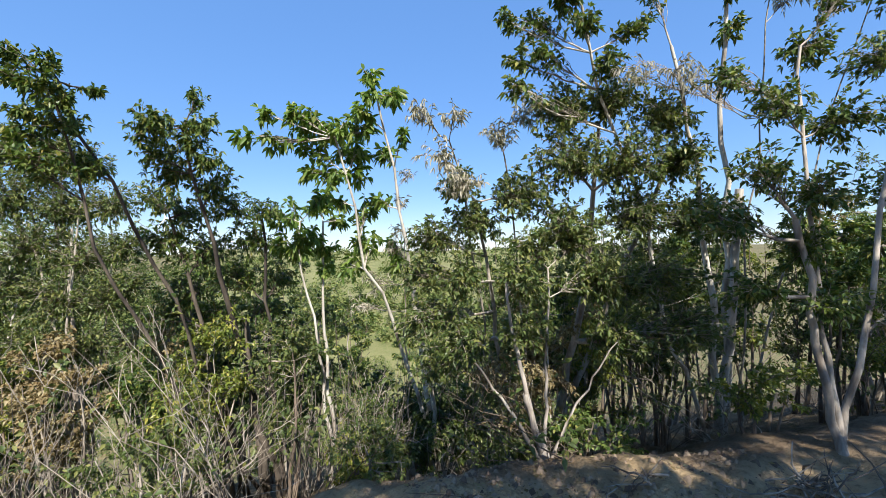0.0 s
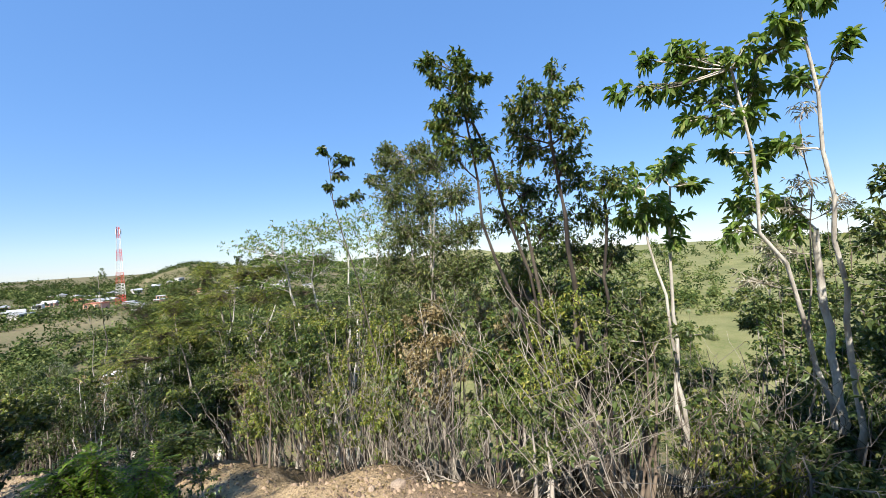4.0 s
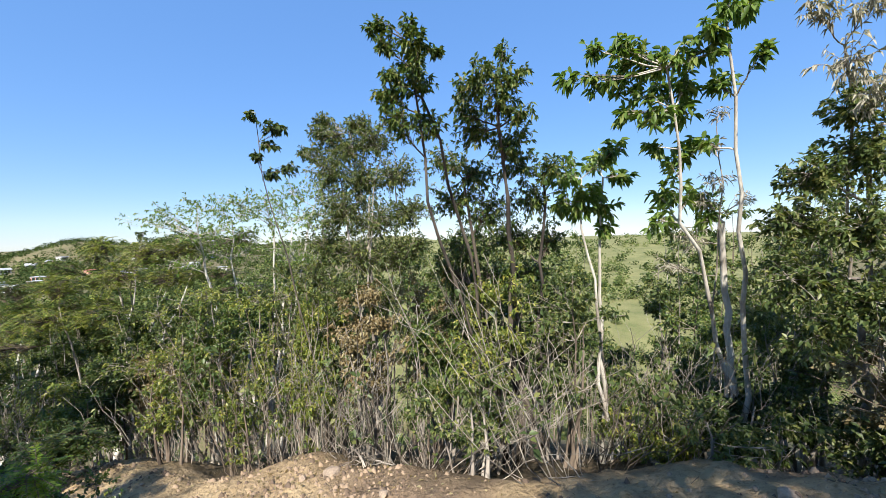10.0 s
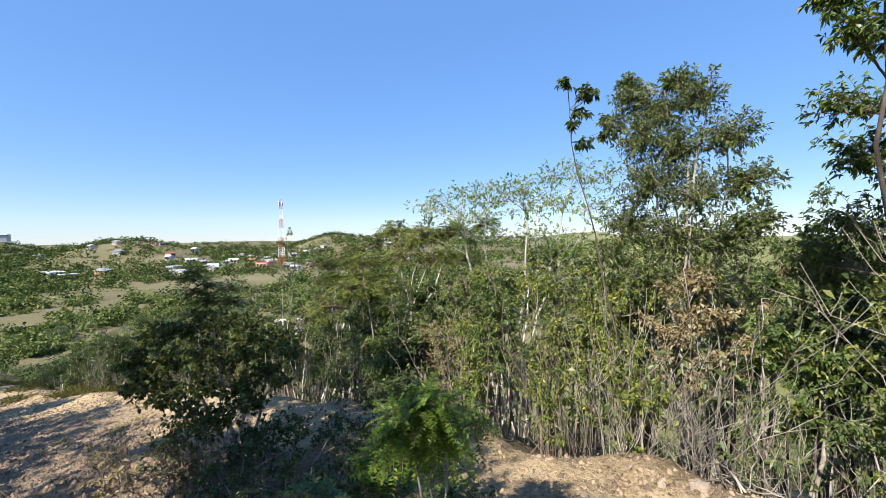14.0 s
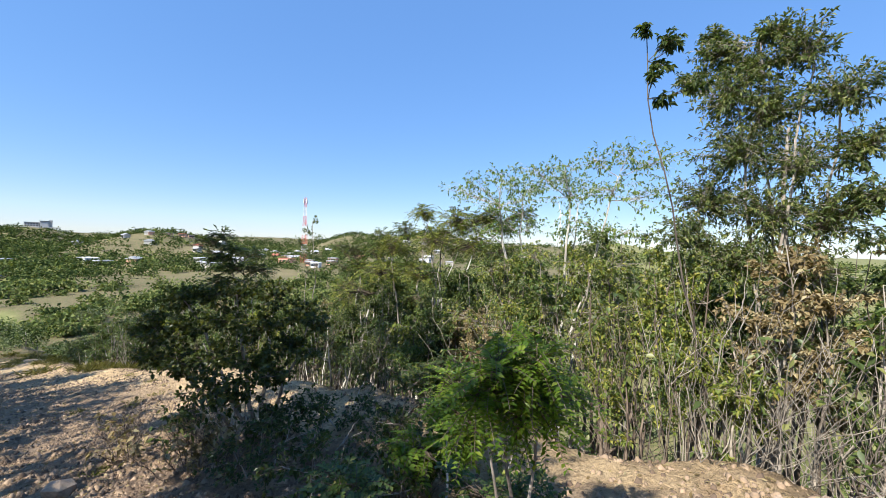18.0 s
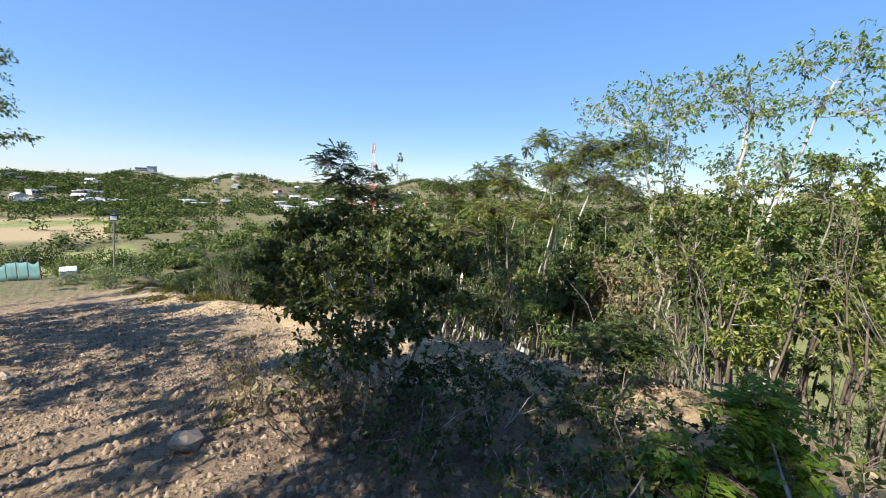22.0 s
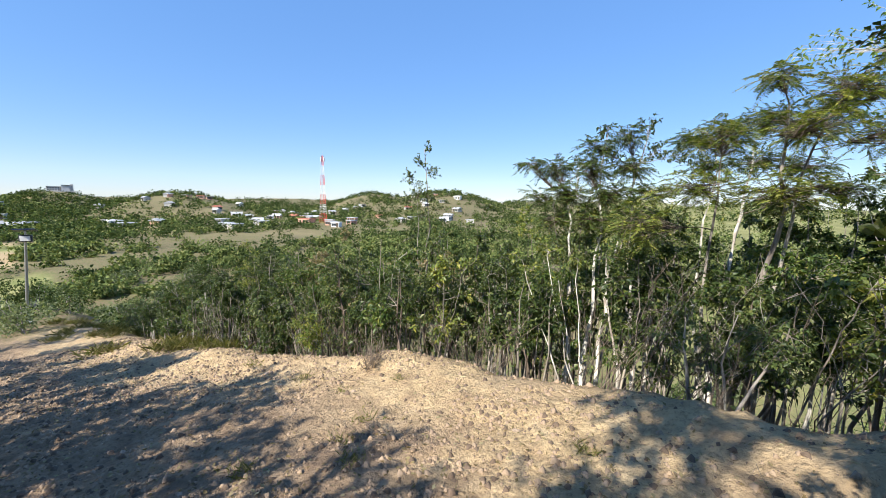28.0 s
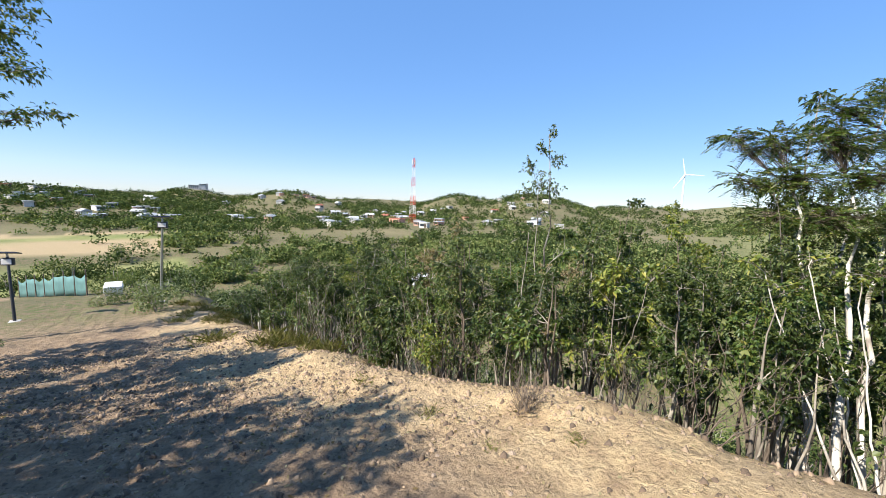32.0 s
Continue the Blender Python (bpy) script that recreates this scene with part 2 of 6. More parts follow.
def box(sx, sy, sz, at=(0, 0, 0), bevel=0.0, bm=None):
    """A box standing on at."""
    own = bmesh.new()
    bmesh.ops.create_cube(own, size=1.0, matrix=Matrix.Translation((at[0], at[1], at[2] + sz / 2)) @ Matrix.Diagonal((sx, sy, sz, 1)))
    if bevel:
        bmesh.ops.bevel(own, geom=own.edges[:], offset=bevel, segments=1, affect="EDGES")
    return own


def frustum(r0, r1, h, at=(0, 0, 0), sides=10, m=None):
    own = bmesh.new()
    bmesh.ops.create_cone(own, cap_ends=True, segments=sides, radius1=r0, radius2=r1, depth=h, matrix=(m or Matrix()) @ Matrix.Translation((at[0], at[1], at[2] + h / 2)))
    return own


def tubes(paths, sides=5):
    """Tapered tubes. paths: list of (points (n,3), radii (n))."""
    vs, fs, base = [], [], 0
    ang = np.linspace(0, 2 * np.pi, sides, endpoint=False)
    ca, sa = np.cos(ang), np.sin(ang)
    by_n = {}
    for p, r in paths:
        by_n.setdefault(len(p), []).append((p, r))
    for n, group in by_n.items():
        P = np.array([g[0] for g in group], float)
        R = np.array([g[1] for g in group], float)
        T = np.gradient(P, axis=1)
        T /= np.linalg.norm(T, axis=2, keepdims=True) + 1e-9
        ref = np.where(np.abs(T[..., 2:3]) > 0.9, np.array([1.0, 0, 0]), np.array([0, 0, 1.0]))
        U = np.cross(T, ref)
        U /= np.linalg.norm(U, axis=2, keepdims=True) + 1e-9
        V = np.cross(T, U)
        ring = P[:, :, None, :] + R[:, :, None, None] * (U[:, :, None, :] * ca[None, None, :, None] + V[:, :, None, :] * sa[None, None, :, None])
        m = len(group)
        vs.append(ring.reshape(-1, 3))
        idx = base + np.arange(m * n * sides).reshape(m, n, sides)
        a, b = idx[:, :-1, :], idx[:, 1:, :]
        fs.append(np.stack([a, np.roll(a, -1, 2), np.roll(b, -1, 2), b], -1).reshape(-1, 4))
        base += m * n * sides
    return np.concatenate(vs), [np.concatenate(fs)]


def bent(p0, p1, n, wobble, sag=0.0):
    """A wavering line from p0 to p1."""
    p0, p1 = np.asarray(p0, float), np.asarray(p1, float)
    t = np.linspace(0, 1, n)[:, None]
    line = p0 + (p1 - p0) * t
    size = np.linalg.norm(p1 - p0)
    w = np.cumsum(rng.normal(0, 1, (n, 3)), axis=0)
    w -= w[0] + (w[-1] - w[0]) * t
    line = line + w * wobble * size / max(1, n) + np.array([0, 0, 1.0]) * (sag * size * 4 * t * (1 - t))
    return line


def leaves(points, ways, lengths, widths, fold=0.25, droop=0.25, spin=0.6):
    """Pointed folded leaves: each starts at its point and goes along its way."""
    P, W = np.asarray(points, float), np.asarray(ways, float)
    n = len(P)
    W = W / (np.linalg.norm(W, axis=1, keepdims=True) + 1e-9)
    up = np.array([0, 0, 1.0]) + rng.normal(0, spin, (n, 3))
    S = np.cross(W, up)
    S /= np.linalg.norm(S, axis=1, keepdims=True) + 1e-9
    N = np.cross(S, W)
    L, H = np.asarray(lengths)[:, None], np.asarray(widths)[:, None] * 0.5
    D = np.array([0, 0, -1.0])
    mid1, mid2 = P + W * L * 0.33, P + W * L * 0.7 + D * L * droop * 0.4
    tip = P + W * L + D * L * droop
    v = np.stack([P, mid1 + S * H * 0.92 + N * H * fold, mid2 + S * H * 0.78 + N * H * fold, tip, mid2 - S * H * 0.78 + N * H * fold, mid1 - S * H * 0.92 + N * H * fold], 1)
    i = (np.arange(n) * 6)[:, None]
    f = np.concatenate([i + np.array([[0, 1, 2, 3]]), i + np.array([[0, 3, 4, 5]])])
    return v.reshape(-1, 3), f


def small_leaves(points, ways, lengths, widths, droop=0.25, spin=0.6):
    """Lozenge leaves, folded on the midrib."""
    P, W = np.asarray(points, float), unit(np.asarray(ways, float))
    n = len(P)
    S = unit(np.cross(W, np.array([0, 0, 1.0]) + rng.normal(0, spin, (n, 3))))
    N = np.cross(S, W)
    L, H = np.asarray(lengths)[:, None], np.asarray(widths)[:, None] * 0.5
    D = np.array([0, 0, -1.0])
    mid = P + W * L * 0.45 + N * H * 0.35
    v = np.stack([P, mid + S * H, P + W * L + D * L * droop, mid - S * H], 1)
    i = (np.arange(n) * 4)[:, None]
    return v.reshape(-1, 3), np.concatenate([i + np.array([[0, 1, 2]]), i + np.array([[0, 2, 3]])])


def unit(v):
    return v / (np.linalg.norm(v, axis=-1, keepdims=True) + 1e-9)


def in_ball(n):
    v = unit(rng.normal(0, 1, (n, 3)))
    return v * (rng.random((n, 1)) ** 0.45)


# ---- the ground ----
EDGE_X = [-60, -24, -21, -15, -13.3, -12.3, -11.0, -9.9, -8.9, -6.8, -5.4, -4.4, -3.0, -2.0, -1.1, 0.3, 1.6, 6.0, 12.0]
EDGE_Y = [2.5, 2.5, 2.65, 3.25, 3.95, 3.9, 3.85, 3.75, 3.8, 3.6, 3.15, 3.3, 2.8, 2.6, 2.45, 2.1, 1.8, 1.7, 1.7]


def plateau(x):
    return np.where(x > -30, -0.05 + 0.17 * np.minimum(x, 0.0) + 0.05 * np.clip(x, 0, 12), -5.15 + 0.1 * (x + 30))


HILLS = [  # bearing from north to west in degrees, half width in degrees, distance, half depth, height of the top
    (75, 55, 560, 140, -2.2), (101, 14, 335, 75, -0.4), (84.6, 4.0, 426, 70, 3.7), (73.4, 7.2, 350, 90, 2.6), (62, 18, 900, 160, -1.5), (49.5, 6.5, 440, 110, 8.0),
    (40, 8.5, 400, 110, 11.0), (26, 10, 460, 110, 3.4), (15, 9, 520, 120, 7.5), (2, 12, 330, 120, 1.2), (-22, 16, 300, 130, 0.0), (-60, 25, 330, 140, 3.0), (135, 24, 400, 120, 1.0)]
VALLEY = -13.0


def ground_z(x, y, fine=True):
    """The height of the ground at x, y."""
    x, y = np.asarray(x, float), np.asarray(y, float)
    top = plateau(x)
    e = np.interp(x, EDGE_X, EDGE_Y) + 0.35 * (vnoise(x * 1.6, y * 0.0, 3) - 0.5)
    d = y - e
    z = top + 0.0
    z = z + 0.13 * np.exp(-((d + 0.3) / 0.33) ** 2) * (1.6 * vnoise(x * 1.3, y * 0.9, 11) - 0.5)
    z = z + 0.16 * np.exp(-((x + 13.25) / 0.55) ** 2 - ((y - 3.7) / 0.4) ** 2) + 0.2 * np.exp(-((x + 0.75) / 0.6) ** 2 - ((y - 2.1) / 0.4) ** 2)
    fall = np.where(d > 0, 0.5 * d * smooth(-0.1, 0.9, d), 0)
    z = z - np.minimum(fall, 14 + 0.02 * d)
    west = np.clip(-x - 36, 0, None)
    z = z - np.minimum(0.08 * west, 14)
    back = np.clip(-y - 9, 0, None)
    z = z + np.minimum(0.1 * back, 3) * (x > -60)
    far = np.hypot(x + 6, y)
    hill = 0.0 * x
    bearing, reach = np.degrees(np.arctan2(-(x + 10), y)), np.hypot(x + 10, y)
    for yaw, wide, r, deep, top in HILLS:
        hill = np.maximum(hill, (top - VALLEY) * np.exp(-(((bearing - yaw + 180) % 360 - 180) / wide) ** 2 - ((reach - r) / deep) ** 2))
    valley = VALLEY + 2.5 * (fbm(x * 0.012, y * 0.012, 3, 5) - 0.45) + hill * (0.9 + 0.25 * (fbm(x * 0.03, y * 0.03, 3, 21) - 0.45))
    side = smooth(8, 0, y)
    k = smooth(28, 75, far) * (1 - side) + smooth(58, 110, far) * side
    z = z * (1 - k) + valley * k
    if fine:
        n = smooth(60, 25, far)
        z = z + n * (0.10 * (fbm(x * 0.9, y * 0.9, 3, 31) - 0.45) + 0.05 * (fbm(x * 3.1, y * 3.1, 3, 41) - 0.45) + 0.05 * (np.abs(vnoise(x * 4.3, y * 4.3, 51) - 0.5) - 0.25) + 0.05 * (vnoise(x * 7.7, y * 7.7, 55) - 0.5) + 0.05 * (np.abs(vnoise(x * 12, y * 12, 61) - 0.5) - 0.2))
    return z


def gz(x, y):
    return float(ground_z(np.array([x]), np.array([y]))[0])


def axis_steps(lo, hi, step, reach, growth):
    mid = np.arange(lo, hi, step)
    out, s = [], step
    while (out[-1] if out else 0) < reach:
        s *= growth
        out.append((out[-1] if out else 0) + s)
    out = np.array(out)
    return np.concatenate([(lo - out)[::-1], mid, hi + out])


def make_ground():
    xs = axis_steps(-20.0, 2.5, 0.06, 2600, 1.055)
    ys = axis_steps(-1.6, 4.8, 0.06, 2600, 1.06)
    X, Y = np.meshgrid(xs, ys, indexing="ij")
    Z = ground_z(X, Y)
    nx, ny = len(xs), len(ys)
    i = np.arange(nx * ny).reshape(nx, ny)
    f = np.stack([i[:-1, :-1], i[1:, :-1], i[1:, 1:], i[:-1, 1:]], -1).reshape(-1, 4)
    me = mesh_from("ground", np.stack([X, Y, Z], -1).reshape(-1, 3), [f], True)
    e = np.interp(X, EDGE_X, EDGE_Y)
    far = np.hypot(X + 6, Y)
    bare = smooth(1.2, -0.3, Y - e) * smooth(-34, -22, X) * smooth(70, 40, far)
    bare = np.maximum(bare, smooth(1.0, 0.7, np.hypot((X + 48) / 12, (Y + 10) / 4.5)))
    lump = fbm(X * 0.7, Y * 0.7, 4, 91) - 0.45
    # shade of the hollow, painted in as two dark soil patches
    GULLY_SHADE = np.exp(-((X + 7.2) / 1.4) ** 2 - ((Y - 2.0) / 0.75) ** 2) + np.exp(-((X + 5.6) / 0.9) ** 2 - ((Y - 1.3) / 0.8) ** 2)
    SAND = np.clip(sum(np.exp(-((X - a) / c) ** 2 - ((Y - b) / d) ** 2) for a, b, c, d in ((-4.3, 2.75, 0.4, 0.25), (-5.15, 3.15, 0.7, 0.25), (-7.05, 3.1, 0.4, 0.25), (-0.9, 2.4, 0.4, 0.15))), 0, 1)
    # mask for dark brown path soil and the shade painted with it
    at = me.attributes.new("dark_soil_shade", "FLOAT", "POINT")
    at.data.foreach_set("value", (np.clip(smooth(-0.6, -1.9, Y - e + 2.2 * lump) * 0.85 + smooth(-6.5, -4.0, X) * smooth(-0.1, 0.12, lump) * 0.9 + GULLY_SHADE, 0, 1) * (1 - SAND)).ravel().astype(np.float32))
    at = me.attributes.new("bare", "FLOAT", "POINT")
    at.data.foreach_set("value", bare.ravel().astype(np.float32))
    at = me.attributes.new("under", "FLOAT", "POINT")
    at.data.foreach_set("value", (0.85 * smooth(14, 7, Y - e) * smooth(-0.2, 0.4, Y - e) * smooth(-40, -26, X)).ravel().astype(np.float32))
    # tilled fields in the valley
    yaw = np.degrees(np.arctan2(-(X + 10), Y))
    rr = np.hypot(X + 10, Y) + 14 * (fbm(X * 0.02, Y * 0.02, 2, 9) - 0.5)
    field = smooth(87, 88, yaw) * smooth(112, 108, yaw) * smooth(104, 107, rr) * smooth(150, 146, rr) * (vnoise(X * 0.05, Y * 0.05, 4) > 0.3)
    green = smooth(84, 86, yaw) * smooth(120, 116, yaw) * (smooth(125, 128, rr) * smooth(140, 137, rr) + smooth(60, 66, rr) * smooth(96, 92, rr))
    clear = smooth(22, 12, yaw) * smooth(-40, -30, yaw) * smooth(25, 45, rr) * 0.6
    at = me.attributes.new("green", "FLOAT", "POINT")
    at.data.foreach_set("value", np.clip(green + clear, 0, 1).ravel().astype(np.float32))
    at = me.attributes.new("field", "FLOAT", "POINT")
    at.data.foreach_set("value", field.ravel().astype(np.float32))
    m, n, l, b = material("earth", 0.95)

    def attr(name):
        a = n.new("ShaderNodeAttribute")
        a.attribute_name = name
        return a.outputs["Fac"]

    big, mid, fine = noise_node(n, l, 0.55, 4), noise_node(n, l, 3.2, 6, 0.65), noise_node(n, l, 24, 6, 0.72)
    lumps = n.new("ShaderNodeTexVoronoi")
    lumps.inputs["Scale"].default_value = 17.0
    where = n.new("ShaderNodeTexCoord")
    bend = n.new("ShaderNodeMix")
    bend.data_type = "VECTOR"
    bend.inputs["Factor"].default_value = 0.1
    wob = n.new("ShaderNodeTexNoise")
    wob.inputs["Scale"].default_value = 9.0
    l.new(where.outputs["Object"], wob.inputs["Vector"])
    l.new(where.outputs["Object"], bend.inputs["A"])
    l.new(wob.outputs["Color"], bend.inputs["B"])
    l.new(bend.outputs["Result"], lumps.inputs["Vector"])
    dirt = ramp(n, l, mid, [(0.25, (0.27, 0.18, 0.11)), (0.5, (0.52, 0.385, 0.215)), (0.75, (0.66, 0.51, 0.31))])
    dirt = mixed(n, l, ramp(n, l, big, [(0.4, (0, 0, 0)), (0.65, (0.6, 0.6, 0.6))]), dirt, (0.4, 0.29, 0.18))
    # brown gravelly soil, kept darker so it also carries painted shade
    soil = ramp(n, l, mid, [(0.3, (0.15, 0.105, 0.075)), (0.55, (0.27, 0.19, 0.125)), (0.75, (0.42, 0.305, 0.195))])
    dirt = mixed(n, l, attr("dark_soil_shade"), dirt, soil)
    dirt = mixed(n, l, 0.55, dirt, mixed(n, l, 1.0, dirt, ramp(n, l, fine, [(0.33, (0.2, 0.18, 0.16)), (0.5, (1.06, 1.04, 1.0))]), "MULTIPLY"))
    wide, patch = noise_node(n, l, 0.02, 6, 0.65), noise_node(n, l, 0.15, 6, 0.7)
    grass = ramp(n, l, wide, [(0.35, (0.055, 0.08, 0.026)), (0.55, (0.13, 0.15, 0.055)), (0.7, (0.27, 0.24, 0.12))])
    grass = mixed(n, l, 0.6, grass, mixed(n, l, 1.0, grass, ramp(n, l, patch, [(0.3, (0.45, 0.5, 0.4)), (0.65, (1.1, 1.05, 0.95))]), "MULTIPLY"))
    litter = mixed(n, l, ramp(n, l, mid, [(0.4, (0, 0, 0)), (0.6, (1, 1, 1))]), grass, (0.2, 0.145, 0.09))
    rows = n.new("ShaderNodeTexWave")
    rows.inputs["Scale"].default_value, rows.inputs["Distortion"].default_value = 0.35, 2.0
    geo = n.new("ShaderNodeNewGeometry")
    l.new(geo.outputs["Position"], rows.inputs["Vector"])
    tilled = mixed(n, l, ramp(n, l, rows.outputs["Fac"], [(0.3, (0, 0, 0)), (0.7, (0.5, 0.5, 0.5))]), (0.4, 0.29, 0.17), (0.27, 0.24, 0.11))
    meadow = mixed(n, l, ramp(n, l, patch, [(0.35, (0, 0, 0)), (0.65, (1, 1, 1))]), (0.14, 0.17, 0.05), (0.29, 0.28, 0.11))
    col = mixed(n, l, attr("field"), litter, tilled)
    col = mixed(n, l, attr("green"), col, meadow)
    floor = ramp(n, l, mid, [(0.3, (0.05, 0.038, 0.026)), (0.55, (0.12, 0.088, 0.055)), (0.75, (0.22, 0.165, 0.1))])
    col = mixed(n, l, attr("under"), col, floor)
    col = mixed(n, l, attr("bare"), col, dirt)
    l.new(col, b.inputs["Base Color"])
    relief = mixed(n, l, 0.25, fine, ramp(n, l, lumps.outputs["Distance"], [(0.0, (1, 1, 1)), (0.55, (0, 0, 0))]))
    bumped(n, l, b, relief, 1.0, 0.06)
    b.inputs["Specular IOR Level"].default_value = 0.2
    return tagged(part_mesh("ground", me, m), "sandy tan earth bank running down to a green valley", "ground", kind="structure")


make_ground()
# ---- plants ----
def thing(name, at, label, category, group="", kind=""):
    ob = new(name)
    ob.location = at
    ob.empty_display_size = 0.2
    return tagged(ob, label, category, group, kind)


def under(ob, verts):
    """World points in the space of a thing that only stands somewhere."""
    return np.asarray(verts) - np.array(ob.location)


def many_bent(S, E, n, wobble, sag=0.0):
    """Wavering lines from each start to each end, (m, n, 3)."""
    t = np.linspace(0, 1, n)[None, :, None]
    w = np.cumsum(rng.normal(0, 1, (len(S), n, 3)), axis=1)
    w -= w[:, :1] + (w[:, -1:] - w[:, :1]) * t
    size = np.linalg.norm(E - S, axis=1)[:, None, None]
    return S[:, None] + (E - S)[:, None] * t + w * wobble * size / n + np.array([0, 0, 1.0]) * (sag * size * 4 * t * (1 - t))


def along(lines, s):
    """Points at the shares s (m, k) of lines (m, n, 3)."""
    n = lines.shape[1]
    q = s * (n - 1)
    i = np.minimum(q.astype(int), n - 2)
    r = np.arange(len(lines))[:, None]
    return lines[r, i] + (lines[r, i + 1] - lines[r, i]) * (q - i)[..., None]


def plant(name, base, label, category, stems, clumps, leaf=(0.09, 0.045), leaf_mat=None, bark=None, twig=None, twig_leaves=9, droop=0.3, group="", spread=1.0, round_leaf=False, fine=True, thick=1.0):
    """A tree or shrub. stems: (foot offset x, y; tip x, y, z; radius at foot; radius at tip), world tips.
    clumps: (x, y, z, radius, height radius, twigs)."""
    leaf_mat, bark, twig = leaf_mat or M_LEAF, bark or M_BARK, twig or M_TWIG_BROWN
    bx, by = base
    bz = gz(bx, by) - 0.04
    ob = thing(name, (bx, by, bz), label, category, group)
    lines = []
    feet = ground_z(np.array([bx + s[0] for s in stems]), np.array([by + s[1] for s in stems]))
    for k, (fx, fy, tx, ty, tz, r0, r1) in enumerate(stems):
        n = 14 if fine else 8
        p = bent((bx + fx, by + fy, feet[k] - 0.06), (tx, ty, tz), n, 0.11)
        r = r0 + (r1 - r0) * np.linspace(0, 1, n) ** 0.8
        r[0] *= 1.35
        lines.append((p, r))
        v, f = tubes([(p, r)], 8 if fine else 5)
        part_mesh("trunk" if k == 0 else "stem", mesh_from("trunk", under(ob, v), f, True), bark, ob)
    allp = np.concatenate([p for p, r in lines])
    allr = np.concatenate([r for p, r in lines])
    twigs, lp, lw = [], [], []
    for cx, cy, cz, rad, hz, nt in clumps:
        c = np.array([cx, cy, cz])
        dist = np.linalg.norm(allp - c, axis=1) + 2.0 * np.clip(allp[:, 2] - cz + 0.25 * rad, 0, None)
        j = int(np.argmin(dist))
        limb = bent(allp[j], c, 8, 0.1, -0.03)
        r0 = min(allr[j] * 0.7, 0.008 + 0.02 * np.linalg.norm(c - allp[j]))
        lr = np.linspace(r0, max(0.003, r0 * 0.4), 8)
        if fine:
            v, f = tubes([(limb, lr)], 6)
            part_mesh("limb", mesh_from("limb", under(ob, v), f, True), bark, ob)
        else:
            twigs.append((limb, lr))
        nt = max(3, int(nt * thick))
        S = limb[rng.integers(2, 8, nt)]
        E = c + in_ball(nt) * np.array([rad, rad, hz])
        t = many_bent(S, E, 5, 0.14, 0.03)
        tr = np.linspace(max(0.0025, r0 * 0.25), 0.0015, 5)
        twigs.extend((q, tr) if fine else (q[::2], tr[::2] * 1.2) for q in (t if fine else t[::2]))
        k = twig_leaves
        s = 0.3 + 0.7 * rng.random((nt, k))
        s[:, : k // 3] = 1.0 - 0.1 * rng.random((nt, k // 3))
        lp.append(along(t, s).reshape(-1, 3))
        way = np.repeat(unit(t[:, -1] - t[:, 0]), k, axis=0)
        lw.append(unit(way * 0.6 + rng.normal(0, 0.62 * spread, way.shape) + np.array([0, 0, -droop])))
    if twigs:
        v, f = tubes(twigs, 3)
        tagged(part_mesh("twigwork", mesh_from("twigwork", under(ob, v), f, True), twig, ob), kind="stuff")
    P, W = np.concatenate(lp), np.concatenate(lw)
    size = 0.65 + 0.6 * rng.random(len(P))
    if round_leaf:
        v, f = leaves(P, W, leaf[0] * size, leaf[1] * size, 0.35, droop * 0.6)
    else:
        v, f = small_leaves(P, W, leaf[0] * size, leaf[1] * size, droop * 0.6)
    tagged(part_mesh("crown", mesh_from("crown", under(ob, v), [f]), leaf_mat, ob), kind="stuff")
    return ob


def tufts(places, density):
    """Clumps for plant() out of (x, y, z, radius), with twigs by size."""
    return [(x, y, z, r, 0.85 * r, int(4 + density * min(r, 0.6) ** 1.3 * 2.2)) for x, y, z, r in places]


def dry_shrub(x, y, height, n, spread=0.6, lean=(0, 0), mat=None, leafy=0.0, leaf_mat=None, name="dry_shrub", label="tangle of bare pale grey stems on the bank", group="dry shrubs on the bank"):
    """Many thin bare stems that fan out from one foot, forking once or twice."""
    z = gz(x, y) - 0.04
    ob = thing(name, (x, y, z), label, "shrub", group)
    paths, lp, lw = [], [], []
    for _ in range(n):
        a, rr = rng.random() * 6.283, rng.random() ** 0.5
        foot = np.array([x + 0.25 * spread * rr * math.cos(a), y + 0.25 * spread * rr * math.sin(a), z])
        h = height * (0.45 + 0.6 * rng.random())
        tip = foot + np.array([lean[0] + 0.55 * spread * rr * math.cos(a + rng.normal(0, 0.4)), lean[1] + 0.5 * spread * rr * math.sin(a), h])
        p = bent(foot, tip, 8, 0.24)
        r = 0.0025 + 0.004 * rng.random()
        paths.append((p, np.linspace(r, 0.002, 8)))
        for _ in range(rng.integers(2, 6)):
            j = rng.integers(2, 7)
            q = p[j] + np.array([*rng.normal(0, 0.15, 2), 0.15 + 0.3 * rng.random()]) * (0.5 + 0.35 * height)
            b = bent(p[j], q, 6, 0.2)
            paths.append((b, np.linspace(r * 0.55, 0.0013, 6)))
            if rng.random() < leafy:
                k = 7
                lp.append(b[rng.integers(2, 6, k)])
                lw.append(unit(rng.normal(0, 0.8, (k, 3)) + np.array([0, 0, 0.1])))
    v, f = tubes(paths, 4)
    tagged(part_mesh("brushwood", mesh_from("stems", under(ob, v), f, True), mat or M_TWIG, ob), kind="stuff")
    if lp:
        P, W = np.concatenate(lp), np.concatenate(lw)
        s = 0.7 + 0.6 * rng.random(len(P))
        v, f = small_leaves(P, W, 0.065 * s, 0.034 * s)
        tagged(part_mesh("foliage", mesh_from("foliage", under(ob, v), [f]), leaf_mat or M_LEAF_OLIVE, ob), kind="stuff")
    return ob


